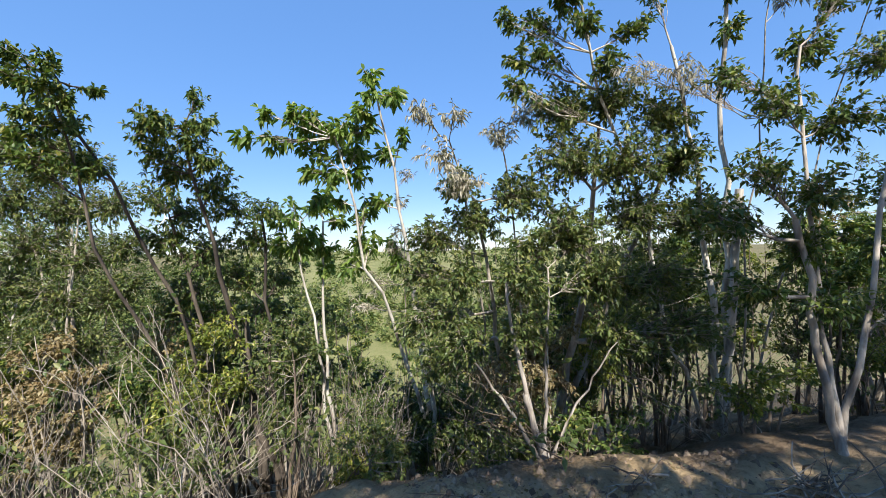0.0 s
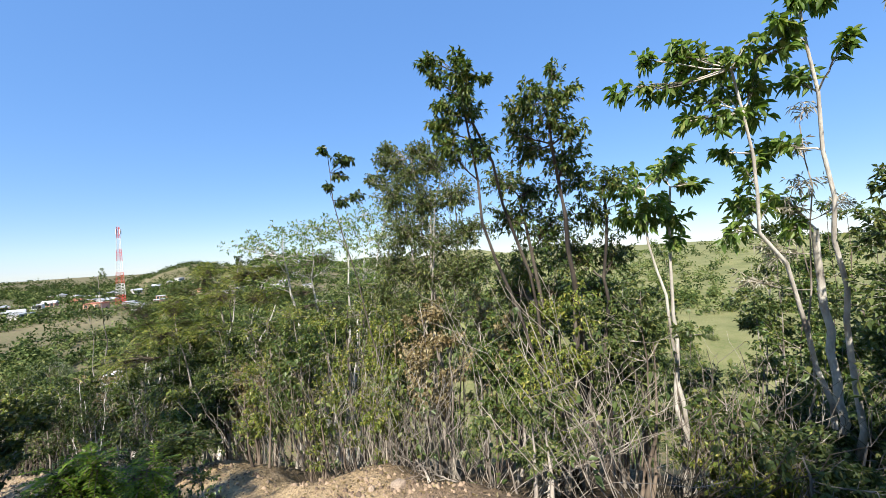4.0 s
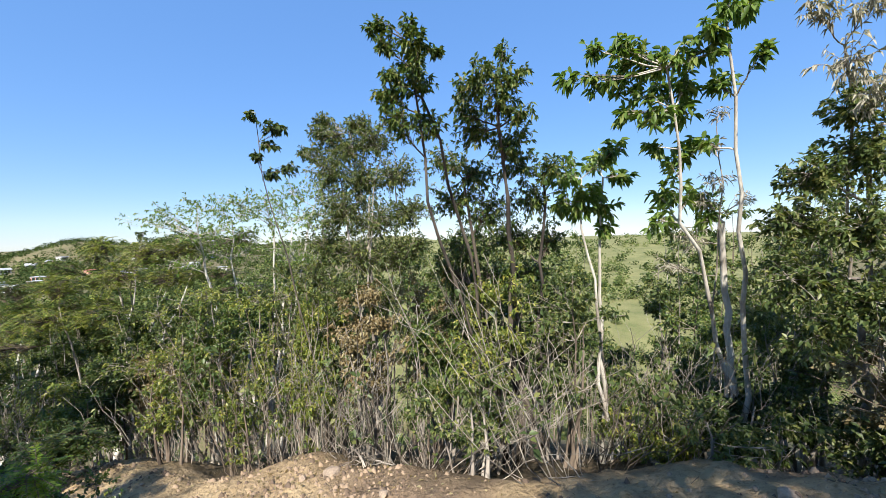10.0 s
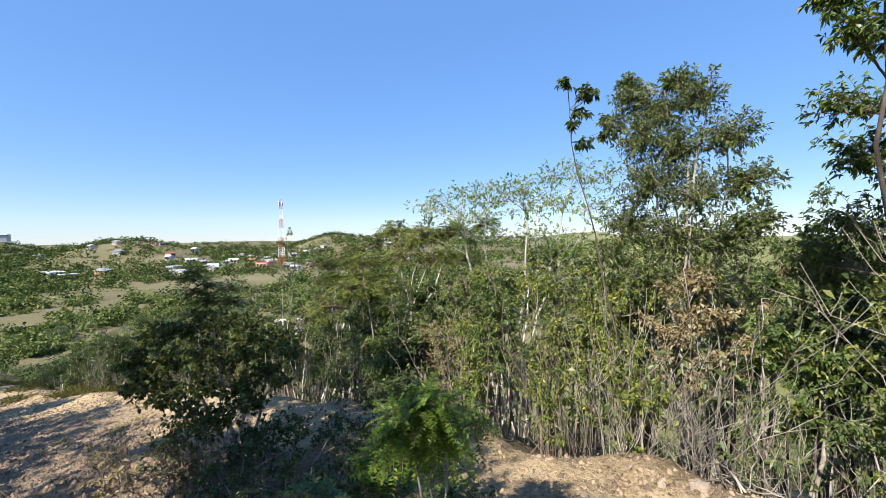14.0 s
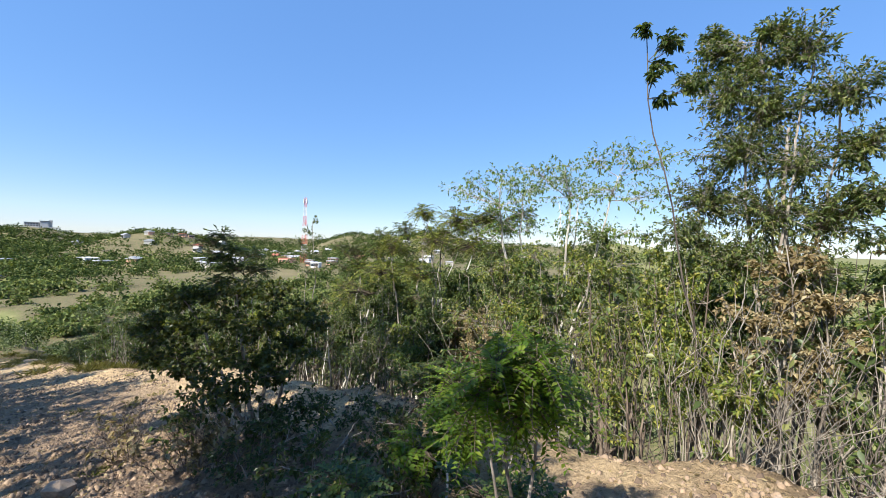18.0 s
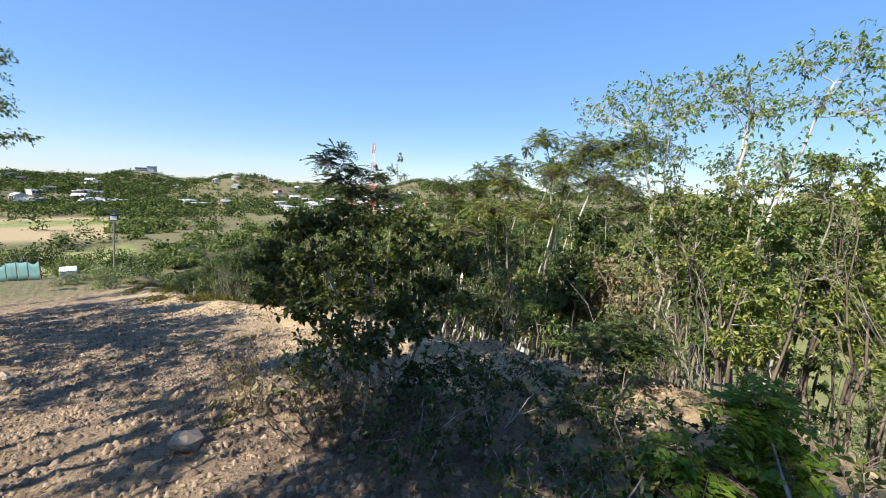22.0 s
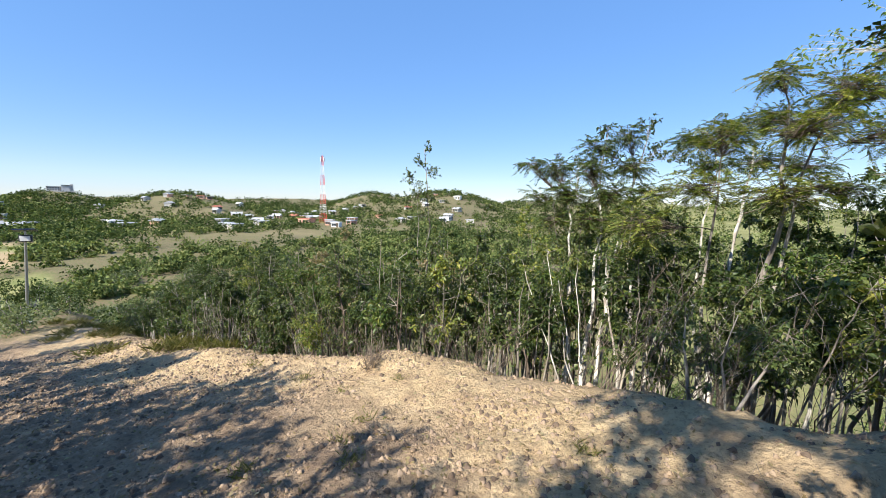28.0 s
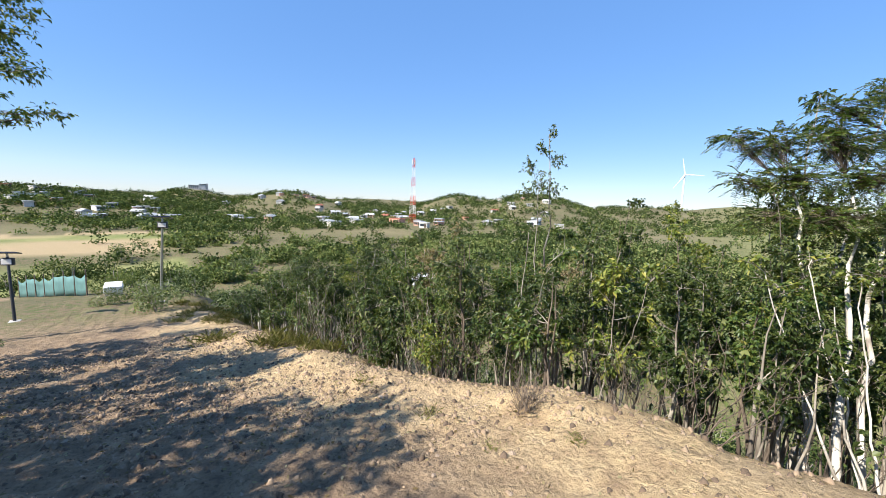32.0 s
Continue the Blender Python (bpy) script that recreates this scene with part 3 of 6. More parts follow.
def fern_tree(name, base, label, category, stems, fronds, length=0.3, leaf_mat=None, bark=None, group="", leaflet=(0.045, 0.014), droop=0.35, pairs=11):
    """A sapling with feathery leaves: each frond is a stalk with pairs of leaflets. fronds: (x, y, z, radius, height radius, count)."""
    bx, by = base
    bz = gz(bx, by) - 0.04
    ob = thing(name, (bx, by, bz), label, category, group)
    lines = []
    for k, (fx, fy, tx, ty, tz, r0, r1) in enumerate(stems):
        p = bent((bx + fx, by + fy, gz(bx + fx, by + fy) - 0.05), (tx, ty, tz), 12, 0.12)
        lines.append(p)
        v, f = tubes([(p, np.linspace(r0, r1, 12))], 7)
        part_mesh("trunk" if k == 0 else "stem", mesh_from("trunk", under(ob, v), f, True), bark or M_BARK, ob)
    allp = np.concatenate(lines)
    stalks, lp, lw = [], [], []
    for cx, cy, cz, rad, hz, n in fronds:
        c = np.array([cx, cy, cz])
        j = int(np.argmin(np.linalg.norm(allp - c, axis=1) + 1.5 * np.clip(allp[:, 2] - cz, 0, None)))
        limb = bent(allp[j], c, 6, 0.1)
        stalks.append((limb, np.linspace(0.008, 0.004, 6)))
        for _ in range(int(n * 5.2)):
            d = in_ball(1)[0] * np.array([rad, rad, hz])
            s = c + d * 0.75
            stalks.append((bent(limb[rng.integers(2, 6)], s, 5, 0.1), np.linspace(0.004, 0.002, 5)))
            way = unit(d + np.array([*rng.normal(0, 0.75 * rad, 2), rng.normal(0.1, 0.25) * rad]))
            t = np.linspace(0, 1, 7)[:, None]
            ln = length * (0.7 + 0.6 * rng.random())
            q = s + way * ln * t + np.array([0, 0, -1.0]) * droop * ln * t ** 2
            stalks.append((q, np.linspace(0.002, 0.001, 7)))
            side = unit(np.cross(way, np.array([0, 0, 1.0]) + rng.normal(0, 0.25, 3)))
            m = pairs
            u = np.linspace(0.12, 1.0, m)
            pts = s + way * ln * u[:, None] + np.array([0, 0, -1.0]) * droop * ln * (u ** 2)[:, None]
            for sg in (-1, 1):
                lp.append(pts)
                lw.append(np.tile(side * sg + way * 0.45, (m, 1)) + rng.normal(0, 0.12, (m, 3)))
    v, f = tubes(stalks, 3)
    tagged(part_mesh("stalkwork", mesh_from("stalkwork", under(ob, v), f, True), M_TWIG_BROWN, ob), kind="stuff")
    P, W = np.concatenate(lp), np.concatenate(lw)
    s = 0.75 + 0.5 * rng.random(len(P))
    v, f = small_leaves(P, W, leaflet[0] * s, leaflet[1] * s, 0.1, 0.25)
    tagged(part_mesh("crown", mesh_from("fronds", under(ob, v), [f]), leaf_mat or M_LEAF_BRIGHT, ob), kind="stuff")
    return ob



# ---- trees along the bank ----
plant("slender_tree", (-4.16, 4.95), "slender grey-barked tree with a dense crown of small olive leaves", "tree",
      [(0, 0, -4.16, 4.90, 1.79, 0.04, 0.012), (0.12, 0.05, -4.53, 4.90, 2.02, 0.022, 0.008), (-0.1, 0.1, -3.83, 4.95, 1.86, 0.022, 0.008), (0.05, 0.05, -4.39, 4.90, 2.61, 0.022, 0.006), (-0.05, 0, -4.05, 4.95, 2.57, 0.022, 0.006), (0.2, 0, -4.85, 4.85, 1.03, 0.018, 0.006)],
      tufts([(-4.73, 4.93, 2.60, 0.27), (-4.47, 4.98, 2.45, 0.35), (-4.08, 4.93, 2.53, 0.34), (-4.61, 4.77, 2.14, 0.34), (-4.27, 4.99, 2.02, 0.43), (-3.82, 4.94, 2.07, 0.34), (-4.52, 4.85, 1.66, 0.46), (-4.06, 4.96, 1.51, 0.43), (-3.65, 4.94, 1.57, 0.31), (-4.73, 4.93, 1.17, 0.43), (-4.28, 4.90, 1.02, 0.46), (-3.86, 4.95, 1.00, 0.39), (-4.49, 4.83, 0.60, 0.38), (-4.01, 4.88, 0.51, 0.35), (-4.93, 4.85, 0.82, 0.31), (-4.77, 4.96, 2.78, 0.14), (-4.28, 4.90, 2.70, 0.19), (-4.94, 4.87, 2.38, 0.15), (-3.61, 4.82, 1.14, 0.26)], 250), leaf=(0.046, 0.017), leaf_mat=M_LEAF_OLIVE, twig_leaves=14, twig=M_TWIG)
plant("tall_tree", (-2.30, 5.30), "tall many-stemmed tree with dark green drooping leaflets", "tree",
      [(0, 0, -2.44, 4.90, 0.69, 0.075, 0.03), (0.15, 0.1, -2.54, 3.45, 2.53, 0.06, 0.01), (-0.35, -0.6, -3.17, 3.05, 2.54, 0.03, 0.008), (-0.2, 0.05, -2.90, 4.10, 1.84, 0.05, 0.012), (0.25, -0.1, -2.09, 4.20, 1.82, 0.035, 0.012), (-0.1, 0.2, -3.12, 3.00, 2.68, 0.03, 0.01)],
      tufts([(-3.43, 3.02, 2.87, 0.11), (-3.16, 2.95, 2.81, 0.09), (-3.36, 2.96, 2.69, 0.11), (-3.07, 2.76, 2.59, 0.13), (-2.99, 3.18, 2.71, 0.06), (-3.19, 3.11, 2.59, 0.15), (-3.33, 2.97, 2.47, 0.09), (-3.18, 3.08, 2.42, 0.20), (-3.39, 3.03, 2.33, 0.13), (-3.30, 2.99, 2.15, 0.18), (-3.10, 3.18, 2.15, 0.17)]
      + [(-2.48, 3.60, 2.85, 0.10), (-2.62, 3.14, 2.50, 0.15), (-2.40, 3.44, 2.56, 0.16), (-2.78, 3.43, 2.49, 0.18), (-2.54, 3.48, 2.44, 0.23), (-2.84, 3.63, 2.37, 0.17), (-2.35, 3.45, 2.28, 0.15), (-2.76, 3.80, 2.21, 0.24), (-2.44, 3.78, 2.13, 0.26), (-3.13, 4.34, 2.09, 0.26), (-2.78, 4.14, 1.89, 0.31), (-2.38, 4.04, 1.92, 0.28), (-2.05, 4.04, 1.90, 0.19), (-3.04, 4.26, 1.62, 0.31), (-2.62, 4.26, 1.55, 0.36), (-2.20, 4.28, 1.60, 0.27), (-2.97, 4.71, 1.13, 0.38), (-2.44, 4.55, 1.25, 0.38), (-1.98, 4.67, 1.23, 0.30), (-2.72, 4.85, 0.77, 0.34), (-3.20, 4.83, 0.86, 0.31), (-2.16, 4.98, 0.82, 0.27)], 125), leaf=(0.05, 0.02), leaf_mat=M_LEAF, twig_leaves=14, droop=0.4, bark=M_BARK_DARK)
plant("sapling", (-4.60, 4.60), "thin sapling with a spray of broad dark leaves above the scrub", "tree",
      [(0, 0, -5.22, 4.20, 2.70, 0.014, 0.004)],
      tufts([(-5.21, 4.13, 2.65, 0.09), (-5.02, 4.18, 2.54, 0.12), (-5.00, 4.37, 2.55, 0.06), (-5.09, 4.27, 2.35, 0.09), (-5.11, 4.04, 2.18, 0.06), (-5.06, 4.20, 2.02, 0.09), (-4.79, 4.14, 2.04, 0.09)], 75), leaf=(0.06, 0.029), leaf_mat=M_LEAF_DARK, twig_leaves=9, droop=0.5, bark=M_BARK_DARK)
plant("large_leaved_tree", (-0.25, 4.35), "pale-barked tree with clusters of large drooping green leaves", "tree",
      [(0, 0, -0.59, 3.90, 1.32, 0.04, 0.025), (0.03, 0.02, -0.97, 3.10, 2.78, 0.032, 0.008), (-0.03, 0, -1.31, 3.20, 2.44, 0.028, 0.008)],
      tufts([(-1.86, 3.13, 2.59, 0.07), (-2.02, 3.20, 2.40, 0.07), (-1.67, 3.17, 2.64, 0.10), (-1.50, 3.25, 2.64, 0.10), (-1.54, 3.38, 2.58, 0.16), (-1.36, 3.27, 2.54, 0.15), (-1.24, 3.17, 2.55, 0.12), (-1.79, 3.26, 2.41, 0.11), (-1.53, 3.43, 2.41, 0.14), (-1.27, 3.52, 2.43, 0.16), (-1.11, 3.36, 2.41, 0.15), (-1.08, 3.12, 2.48, 0.12), (-1.09, 3.05, 2.62, 0.10), (-0.83, 3.25, 2.81, 0.10), (-0.83, 3.08, 2.78, 0.09), (-0.75, 3.05, 2.46, 0.05), (-0.88, 3.35, 2.35, 0.11), (-1.34, 3.34, 2.17, 0.16), (-1.54, 3.41, 2.18, 0.10), (-1.14, 3.41, 2.18, 0.14), (-1.27, 3.52, 1.94, 0.09), (-1.02, 3.68, 1.89, 0.17), (-0.93, 3.57, 1.96, 0.11), (-1.02, 3.70, 1.60, 0.15)]
      + [(-1.11, 3.82, 1.57, 0.13), (-0.77, 3.86, 1.56, 0.13), (-1.21, 3.70, 1.36, 0.15), (-0.75, 3.84, 1.35, 0.13), (-1.02, 2.95, 2.74, 0.09), (-1.01, 3.03, 2.93, 0.10)], 50), leaf=(0.076, 0.032), leaf_mat=M_LEAF_FRESH, bark=M_BARK_WHITE, twig=M_TWIG, twig_leaves=9, droop=0.5, round_leaf=True)
plant("large_leaved_tree", (-1.45, 4.60), "young pale tree with hanging broad leaves", "tree",
      [(0, 0, -1.49, 4.30, 1.81, 0.03, 0.01), (0.1, 0, -1.72, 4.20, 1.80, 0.025, 0.008)],
      tufts([(-1.84, 4.31, 1.88, 0.21), (-1.53, 4.38, 2.00, 0.18), (-1.48, 3.94, 2.02, 0.14), (-1.64, 4.19, 1.68, 0.17), (-1.32, 4.30, 1.83, 0.10), (-1.46, 4.34, 1.51, 0.15), (-1.71, 4.27, 1.52, 0.15), (-1.49, 4.35, 1.28, 0.12), (-1.86, 4.23, 1.58, 0.16)], 55), leaf=(0.085, 0.036), leaf_mat=M_LEAF_FRESH, bark=M_BARK_WHITE, twig=M_TWIG, twig_leaves=9, droop=0.5, round_leaf=True)
plant("broad_tree", (0.95, 4.10), "broad tree with a thick olive crown hung with dry pods", "tree",
      [(0, 0, 0.92, 2.80, 2.54, 0.06, 0.015), (0.2, 0.1, 1.63, 2.70, 2.42, 0.05, 0.015), (-0.2, 0.1, -0.14, 3.00, 1.89, 0.04, 0.012)],
      tufts([(0.47, 2.73, 2.62, 0.31), (0.95, 2.68, 2.74, 0.32), (1.33, 2.54, 2.58, 0.32), (0.47, 2.62, 2.21, 0.34), (1.01, 2.57, 2.20, 0.36), (1.38, 2.43, 2.16, 0.31), (0.21, 2.79, 1.94, 0.30), (-0.14, 3.01, 1.73, 0.30), (-0.59, 2.90, 1.59, 0.21), (0.47, 2.65, 1.68, 0.34), (1.23, 2.64, 1.78, 0.36), (1.75, 2.53, 1.75, 0.32), (-0.67, 2.99, 1.29, 0.22), (-0.37, 2.80, 1.25, 0.29), (0.23, 2.77, 1.21, 0.31), (0.89, 2.72, 1.22, 0.35), (1.22, 2.40, 1.24, 0.31), (-0.68, 2.93, 0.92, 0.24), (-0.40, 2.69, 0.80, 0.23), (-0.62, 2.82, 0.57, 0.20), (0.09, 2.57, 0.85, 0.23), (0.92, 2.59, 0.77, 0.29), (1.43, 2.36, 0.83, 0.28), (-0.32, 2.93, 2.02, 0.20)], 235), leaf=(0.046, 0.021), leaf_mat=M_LEAF_OLIVE, twig=M_TWIG, twig_leaves=15)
plant("tall_tree", (2.60, 3.30), "tall pale-trunked tree with an airy crown of dark leaves", "tree",
      [(0, 0, 2.37, 2.75, 2.00, 0.05, 0.035), (0.05, 0.03, 1.30, 2.40, 3.06, 0.045, 0.012), (0.1, 0, 1.79, 2.30, 4.46, 0.04, 0.012), (0.02, 0.06, 0.50, 2.40, 3.34, 0.025, 0.01)],
      tufts([(0.10, 2.40, 3.51, 0.08), (0.40, 2.48, 3.67, 0.09), (0.35, 2.27, 3.39, 0.11), (-0.01, 2.58, 3.22, 0.10), (0.22, 2.61, 3.26, 0.13), (0.36, 2.41, 3.31, 0.14), (0.82, 2.46, 3.75, 0.16), (1.02, 2.41, 3.90, 0.16), (-0.00, 2.46, 2.87, 0.12), (0.18, 2.38, 2.93, 0.14), (0.40, 2.22, 3.06, 0.14), (1.23, 2.52, 3.65, 0.16), (1.28, 2.35, 4.07, 0.19), (1.64, 2.62, 4.64, 0.18), (1.86, 2.40, 4.49, 0.20), (1.88, 2.33, 4.04, 0.20), (2.16, 2.19, 4.24, 0.22), (3.17, 2.36, 4.98, 0.23), (2.31, 2.19, 3.89, 0.20), (1.97, 2.46, 3.68, 0.17), (0.93, 2.34, 3.13, 0.13), (0.73, 2.43, 2.90, 0.15), (-0.07, 2.34, 2.61, 0.11), (2.06, 2.54, 3.38, 0.15)], 140), leaf=(0.054, 0.025), leaf_mat=M_LEAF, bark=M_BARK_WHITE, twig=M_TWIG, twig_leaves=10, droop=0.35)
plant("tall_tree", (2.02, 1.75), "tall pale tree whose crown rises out of sight", "tree",
      [(0, 0, 1.83, 1.90, 1.65, 0.028, 0.02), (0.02, 0.02, 2.05, 2.00, 2.93, 0.022, 0.01), (0.12, 0.1, 3.05, 1.90, 3.72, 0.024, 0.01)],
      tufts([(2.46, 1.83, 3.90, 0.22), (3.09, 1.81, 3.95, 0.26), (2.98, 1.82, 4.32, 0.20), (3.89, 1.88, 4.80, 0.20), (2.40, 1.94, 3.39, 0.22), (3.02, 1.91, 3.47, 0.26), (3.79, 1.93, 3.79, 0.25), (2.25, 2.09, 3.00, 0.22), (2.81, 1.97, 2.94, 0.28), (3.21, 1.80, 3.02, 0.25), (1.74, 1.93, 2.47, 0.22), (1.36, 1.99, 2.64, 0.15), (2.33, 1.91, 2.38, 0.28), (3.08, 1.85, 2.47, 0.27), (1.56, 1.92, 2.03, 0.21), (1.96, 1.84, 1.85, 0.26), (2.96, 1.90, 1.94, 0.29), (1.14, 1.86, 1.66, 0.22), (1.96, 1.95, 1.46, 0.26), (2.78, 1.92, 1.43, 0.26), (1.41, 1.92, 1.16, 0.21), (2.00, 1.81, 1.07, 0.22), (2.58, 1.77, 1.02, 0.21)], 190), leaf=(0.05, 0.023), leaf_mat=M_LEAF, bark=M_BARK, twig=M_TWIG, twig_leaves=10)
plant("white_barked_tree", (-7.90, 7.90), "white-barked tree leaning out with sparse broad leaves", "tree",
      [(0, 0, -8.36, 7.02, 1.43, 0.07, 0.015), (0.2, 0, -7.19, 7.71, 1.55, 0.06, 0.015), (0.35, 0.1, -6.37, 7.87, 1.95, 0.05, 0.012), (0.1, -0.1, -8.42, 8.10, 1.75, 0.05, 0.012), (0.3, -0.1, -7.48, 8.96, 1.57, 0.05, 0.012), (0.5, 0, -6.91, 9.28, 0.87, 0.04, 0.01)],
      [(-8.94, 6.32, 1.74, 0.42, 0.18, 8), (-8.63, 6.57, 1.86, 0.42, 0.21, 9), (-8.24, 6.90, 1.99, 0.52, 0.27, 12), (-7.70, 7.20, 2.09, 0.59, 0.32, 16),
       (-7.22, 7.46, 2.14, 0.58, 0.32, 16), (-6.73, 7.61, 2.27, 0.57, 0.34, 18), (-6.17, 7.80, 2.35, 0.55, 0.36, 18), (-5.71, 7.91, 2.21, 0.54, 0.40, 18),
       (-8.35, 6.77, 1.41, 0.60, 0.37, 14), (-7.81, 7.20, 1.53, 0.67, 0.42, 18), (-7.12, 7.51, 1.64, 0.65, 0.44, 20), (-6.42, 7.69, 1.72, 0.70, 0.45, 22),
       (-5.76, 7.82, 1.59, 0.60, 0.47, 20), (-8.50, 6.61, 0.95, 0.52, 0.37, 10), (-6.79, 7.60, 1.08, 0.72, 0.43, 16), (-6.11, 7.76, 0.97, 0.69, 0.48, 18),
       (-9.44, 7.40, 1.75, 0.37, 0.22, 9), (-8.93, 7.62, 1.58, 0.48, 0.31, 14), (-8.60, 7.96, 2.01, 0.53, 0.35, 18), (-8.15, 8.30, 1.95, 0.52, 0.35, 18),
       (-7.74, 8.82, 2.13, 0.52, 0.40, 18), (-7.24, 9.20, 1.98, 0.51, 0.45, 18), (-8.62, 7.69, 1.07, 0.53, 0.38, 16), (-8.11, 8.11, 1.07, 0.58, 0.42, 18),
       (-7.59, 8.71, 1.08, 0.58, 0.42, 18), (-7.04, 9.16, 1.00, 0.57, 0.45, 18), (-8.19, 7.84, 0.41, 0.52, 0.42, 12), (-7.41, 8.69, 0.25, 0.58, 0.42, 14),
       (-6.80, 9.20, 0.18, 0.51, 0.45, 14)], leaf=(0.062, 0.029), leaf_mat=M_LEAF_FRESH, bark=M_BARK_WHITE, twig=M_BARK_WHITE, twig_leaves=9, droop=0.4, thick=2.1)
fern_tree("feathery_tree", (-10.10, 6.90), "lime-green feathery-leaved tree with pale stems", "tree",
      [(0, 0, -9.70, 6.43, 0.95, 0.05, 0.012), (0.15, 0, -9.34, 6.58, 0.83, 0.035, 0.01), (-0.2, 0, -10.24, 5.95, 0.20, 0.03, 0.01)],
      [(-9.81, 6.36, 1.25, 0.27, 0.17, 14), (-9.16, 6.74, 1.14, 0.55, 0.24, 26), (-8.64, 7.04, 1.20, 0.36, 0.19, 16), (-9.53, 6.42, 0.70, 0.61, 0.29, 28),
       (-10.26, 5.96, 0.57, 0.43, 0.25, 20), (-8.80, 6.87, 0.60, 0.48, 0.27, 20), (-10.43, 5.79, 0.01, 0.56, 0.30, 24), (-9.69, 6.25, -0.03, 0.61, 0.34, 26),
       (-10.89, 5.39, -0.43, 0.49, 0.32, 18)], length=0.2, leaf_mat=M_LEAF_YELLOW, leaflet=(0.042, 0.015), pairs=13)
fern_tree("feathery_tree", (-11.75, 5.70), "feathery green acacia with two thin pale trunks", "tree",
      [(0, 0, -12.44, 6.97, -0.24, 0.045, 0.012), (0.12, 0.05, -12.00, 7.27, -0.23, 0.042, 0.012), (0.3, 0.2, -11.69, 8.08, 0.45, 0.035, 0.01)],
      [(-13.07, 6.79, 0.47, 0.18, 0.10, 8), (-12.72, 7.01, 0.39, 0.35, 0.20, 22), (-12.23, 7.34, 0.40, 0.40, 0.25, 28), (-12.46, 6.99, -0.06, 0.39, 0.24, 28),
       (-11.87, 7.38, -0.05, 0.44, 0.27, 30), (-12.10, 7.04, -0.49, 0.48, 0.27, 30), (-11.52, 7.43, -0.48, 0.48, 0.29, 30), (-12.64, 6.79, -0.51, 0.34, 0.24, 18),
       (-11.75, 7.91, 0.43, 0.41, 0.26, 24), (-11.37, 7.84, -0.03, 0.40, 0.25, 22), (-11.59, 7.16, -1.08, 0.38, 0.21, 10), (-12.22, 7.53, 0.77, 0.35, 0.22, 18),
       (-11.80, 7.97, 0.99, 0.36, 0.23, 18), (-11.04, 7.57, -0.81, 0.43, 0.28, 20), (-12.90, 6.69, -0.07, 0.24, 0.18, 8)], length=0.2, leaf_mat=M_LEAF, bark=M_BARK_WHITE, leaflet=(0.042, 0.017), pairs=12)
plant("tall_shrub", (-12.60, 8.80), "upright shrub with small dark leaves", "shrub",
      [(0, 0, -12.94, 10.35, 1.63, 0.04, 0.01), (0.2, 0, -12.10, 10.94, 1.78, 0.035, 0.01)],
      [(-12.98, 10.30, 1.51, 0.28, 0.26, 14), (-12.83, 10.32, 1.00, 0.39, 0.32, 18), (-12.19, 10.86, 1.65, 0.36, 0.28, 16), (-11.92, 10.94, 1.08, 0.45, 0.36, 20),
       (-12.43, 10.55, 0.75, 0.45, 0.32, 18), (-11.38, 11.29, 1.03, 0.52, 0.32, 18)], leaf=(0.09, 0.04), leaf_mat=M_LEAF_DARK, twig_leaves=10)
fern_tree("feathery_tree", (-10.20, 6.60), "spreading feathery tree with a crooked white limb", "tree",
      [(0, 0, -10.09, 8.98, 0.91, 0.05, 0.012), (-0.1, 0.05, -10.61, 8.85, 0.76, 0.03, 0.01)],
      [(-10.94, 8.53, 0.92, 0.36, 0.18, 22), (-10.42, 8.79, 1.09, 0.45, 0.20, 28), (-9.91, 9.04, 1.26, 0.45, 0.22, 28), (-9.39, 9.23, 1.07, 0.39, 0.23, 26),
       (-10.66, 8.64, 0.46, 0.41, 0.21, 22), (-9.99, 8.86, 0.54, 0.50, 0.25, 30), (-9.33, 9.17, 0.45, 0.44, 0.27, 26), (-9.08, 9.37, 1.40, 0.38, 0.27, 24),
       (-9.58, 8.91, -0.09, 0.49, 0.25, 22), (-8.81, 9.34, 0.10, 0.48, 0.29, 24)], length=0.22, leaf_mat=M_LEAF, bark=M_BARK_WHITE, leaflet=(0.042, 0.017), pairs=12)
plant("thin_tree", (-17.60, 9.00), "thin pale tree with a sparse airy crown", "tree",
      [(0, 0, -17.55, 8.87, 1.26, 0.04, 0.008), (0.1, 0, -17.64, 8.54, 0.24, 0.025, 0.006)],
      [(-17.48, 8.98, 1.33, 0.16, 0.19, 6), (-17.60, 8.74, 0.92, 0.30, 0.25, 10), (-17.75, 8.45, 0.51, 0.30, 0.25, 10), (-17.32, 9.05, 0.66, 0.25, 0.25, 8),
       (-17.54, 8.64, 0.11, 0.48, 0.33, 18), (-17.28, 8.96, -0.02, 0.27, 0.22, 8), (-17.75, 8.30, -0.17, 0.27, 0.25, 8), (-17.42, 8.66, -0.56, 0.48, 0.34, 14)], leaf=(0.07, 0.032), leaf_mat=M_LEAF_OLIVE, bark=M_TWIG, twig_leaves=10, thick=1.8)
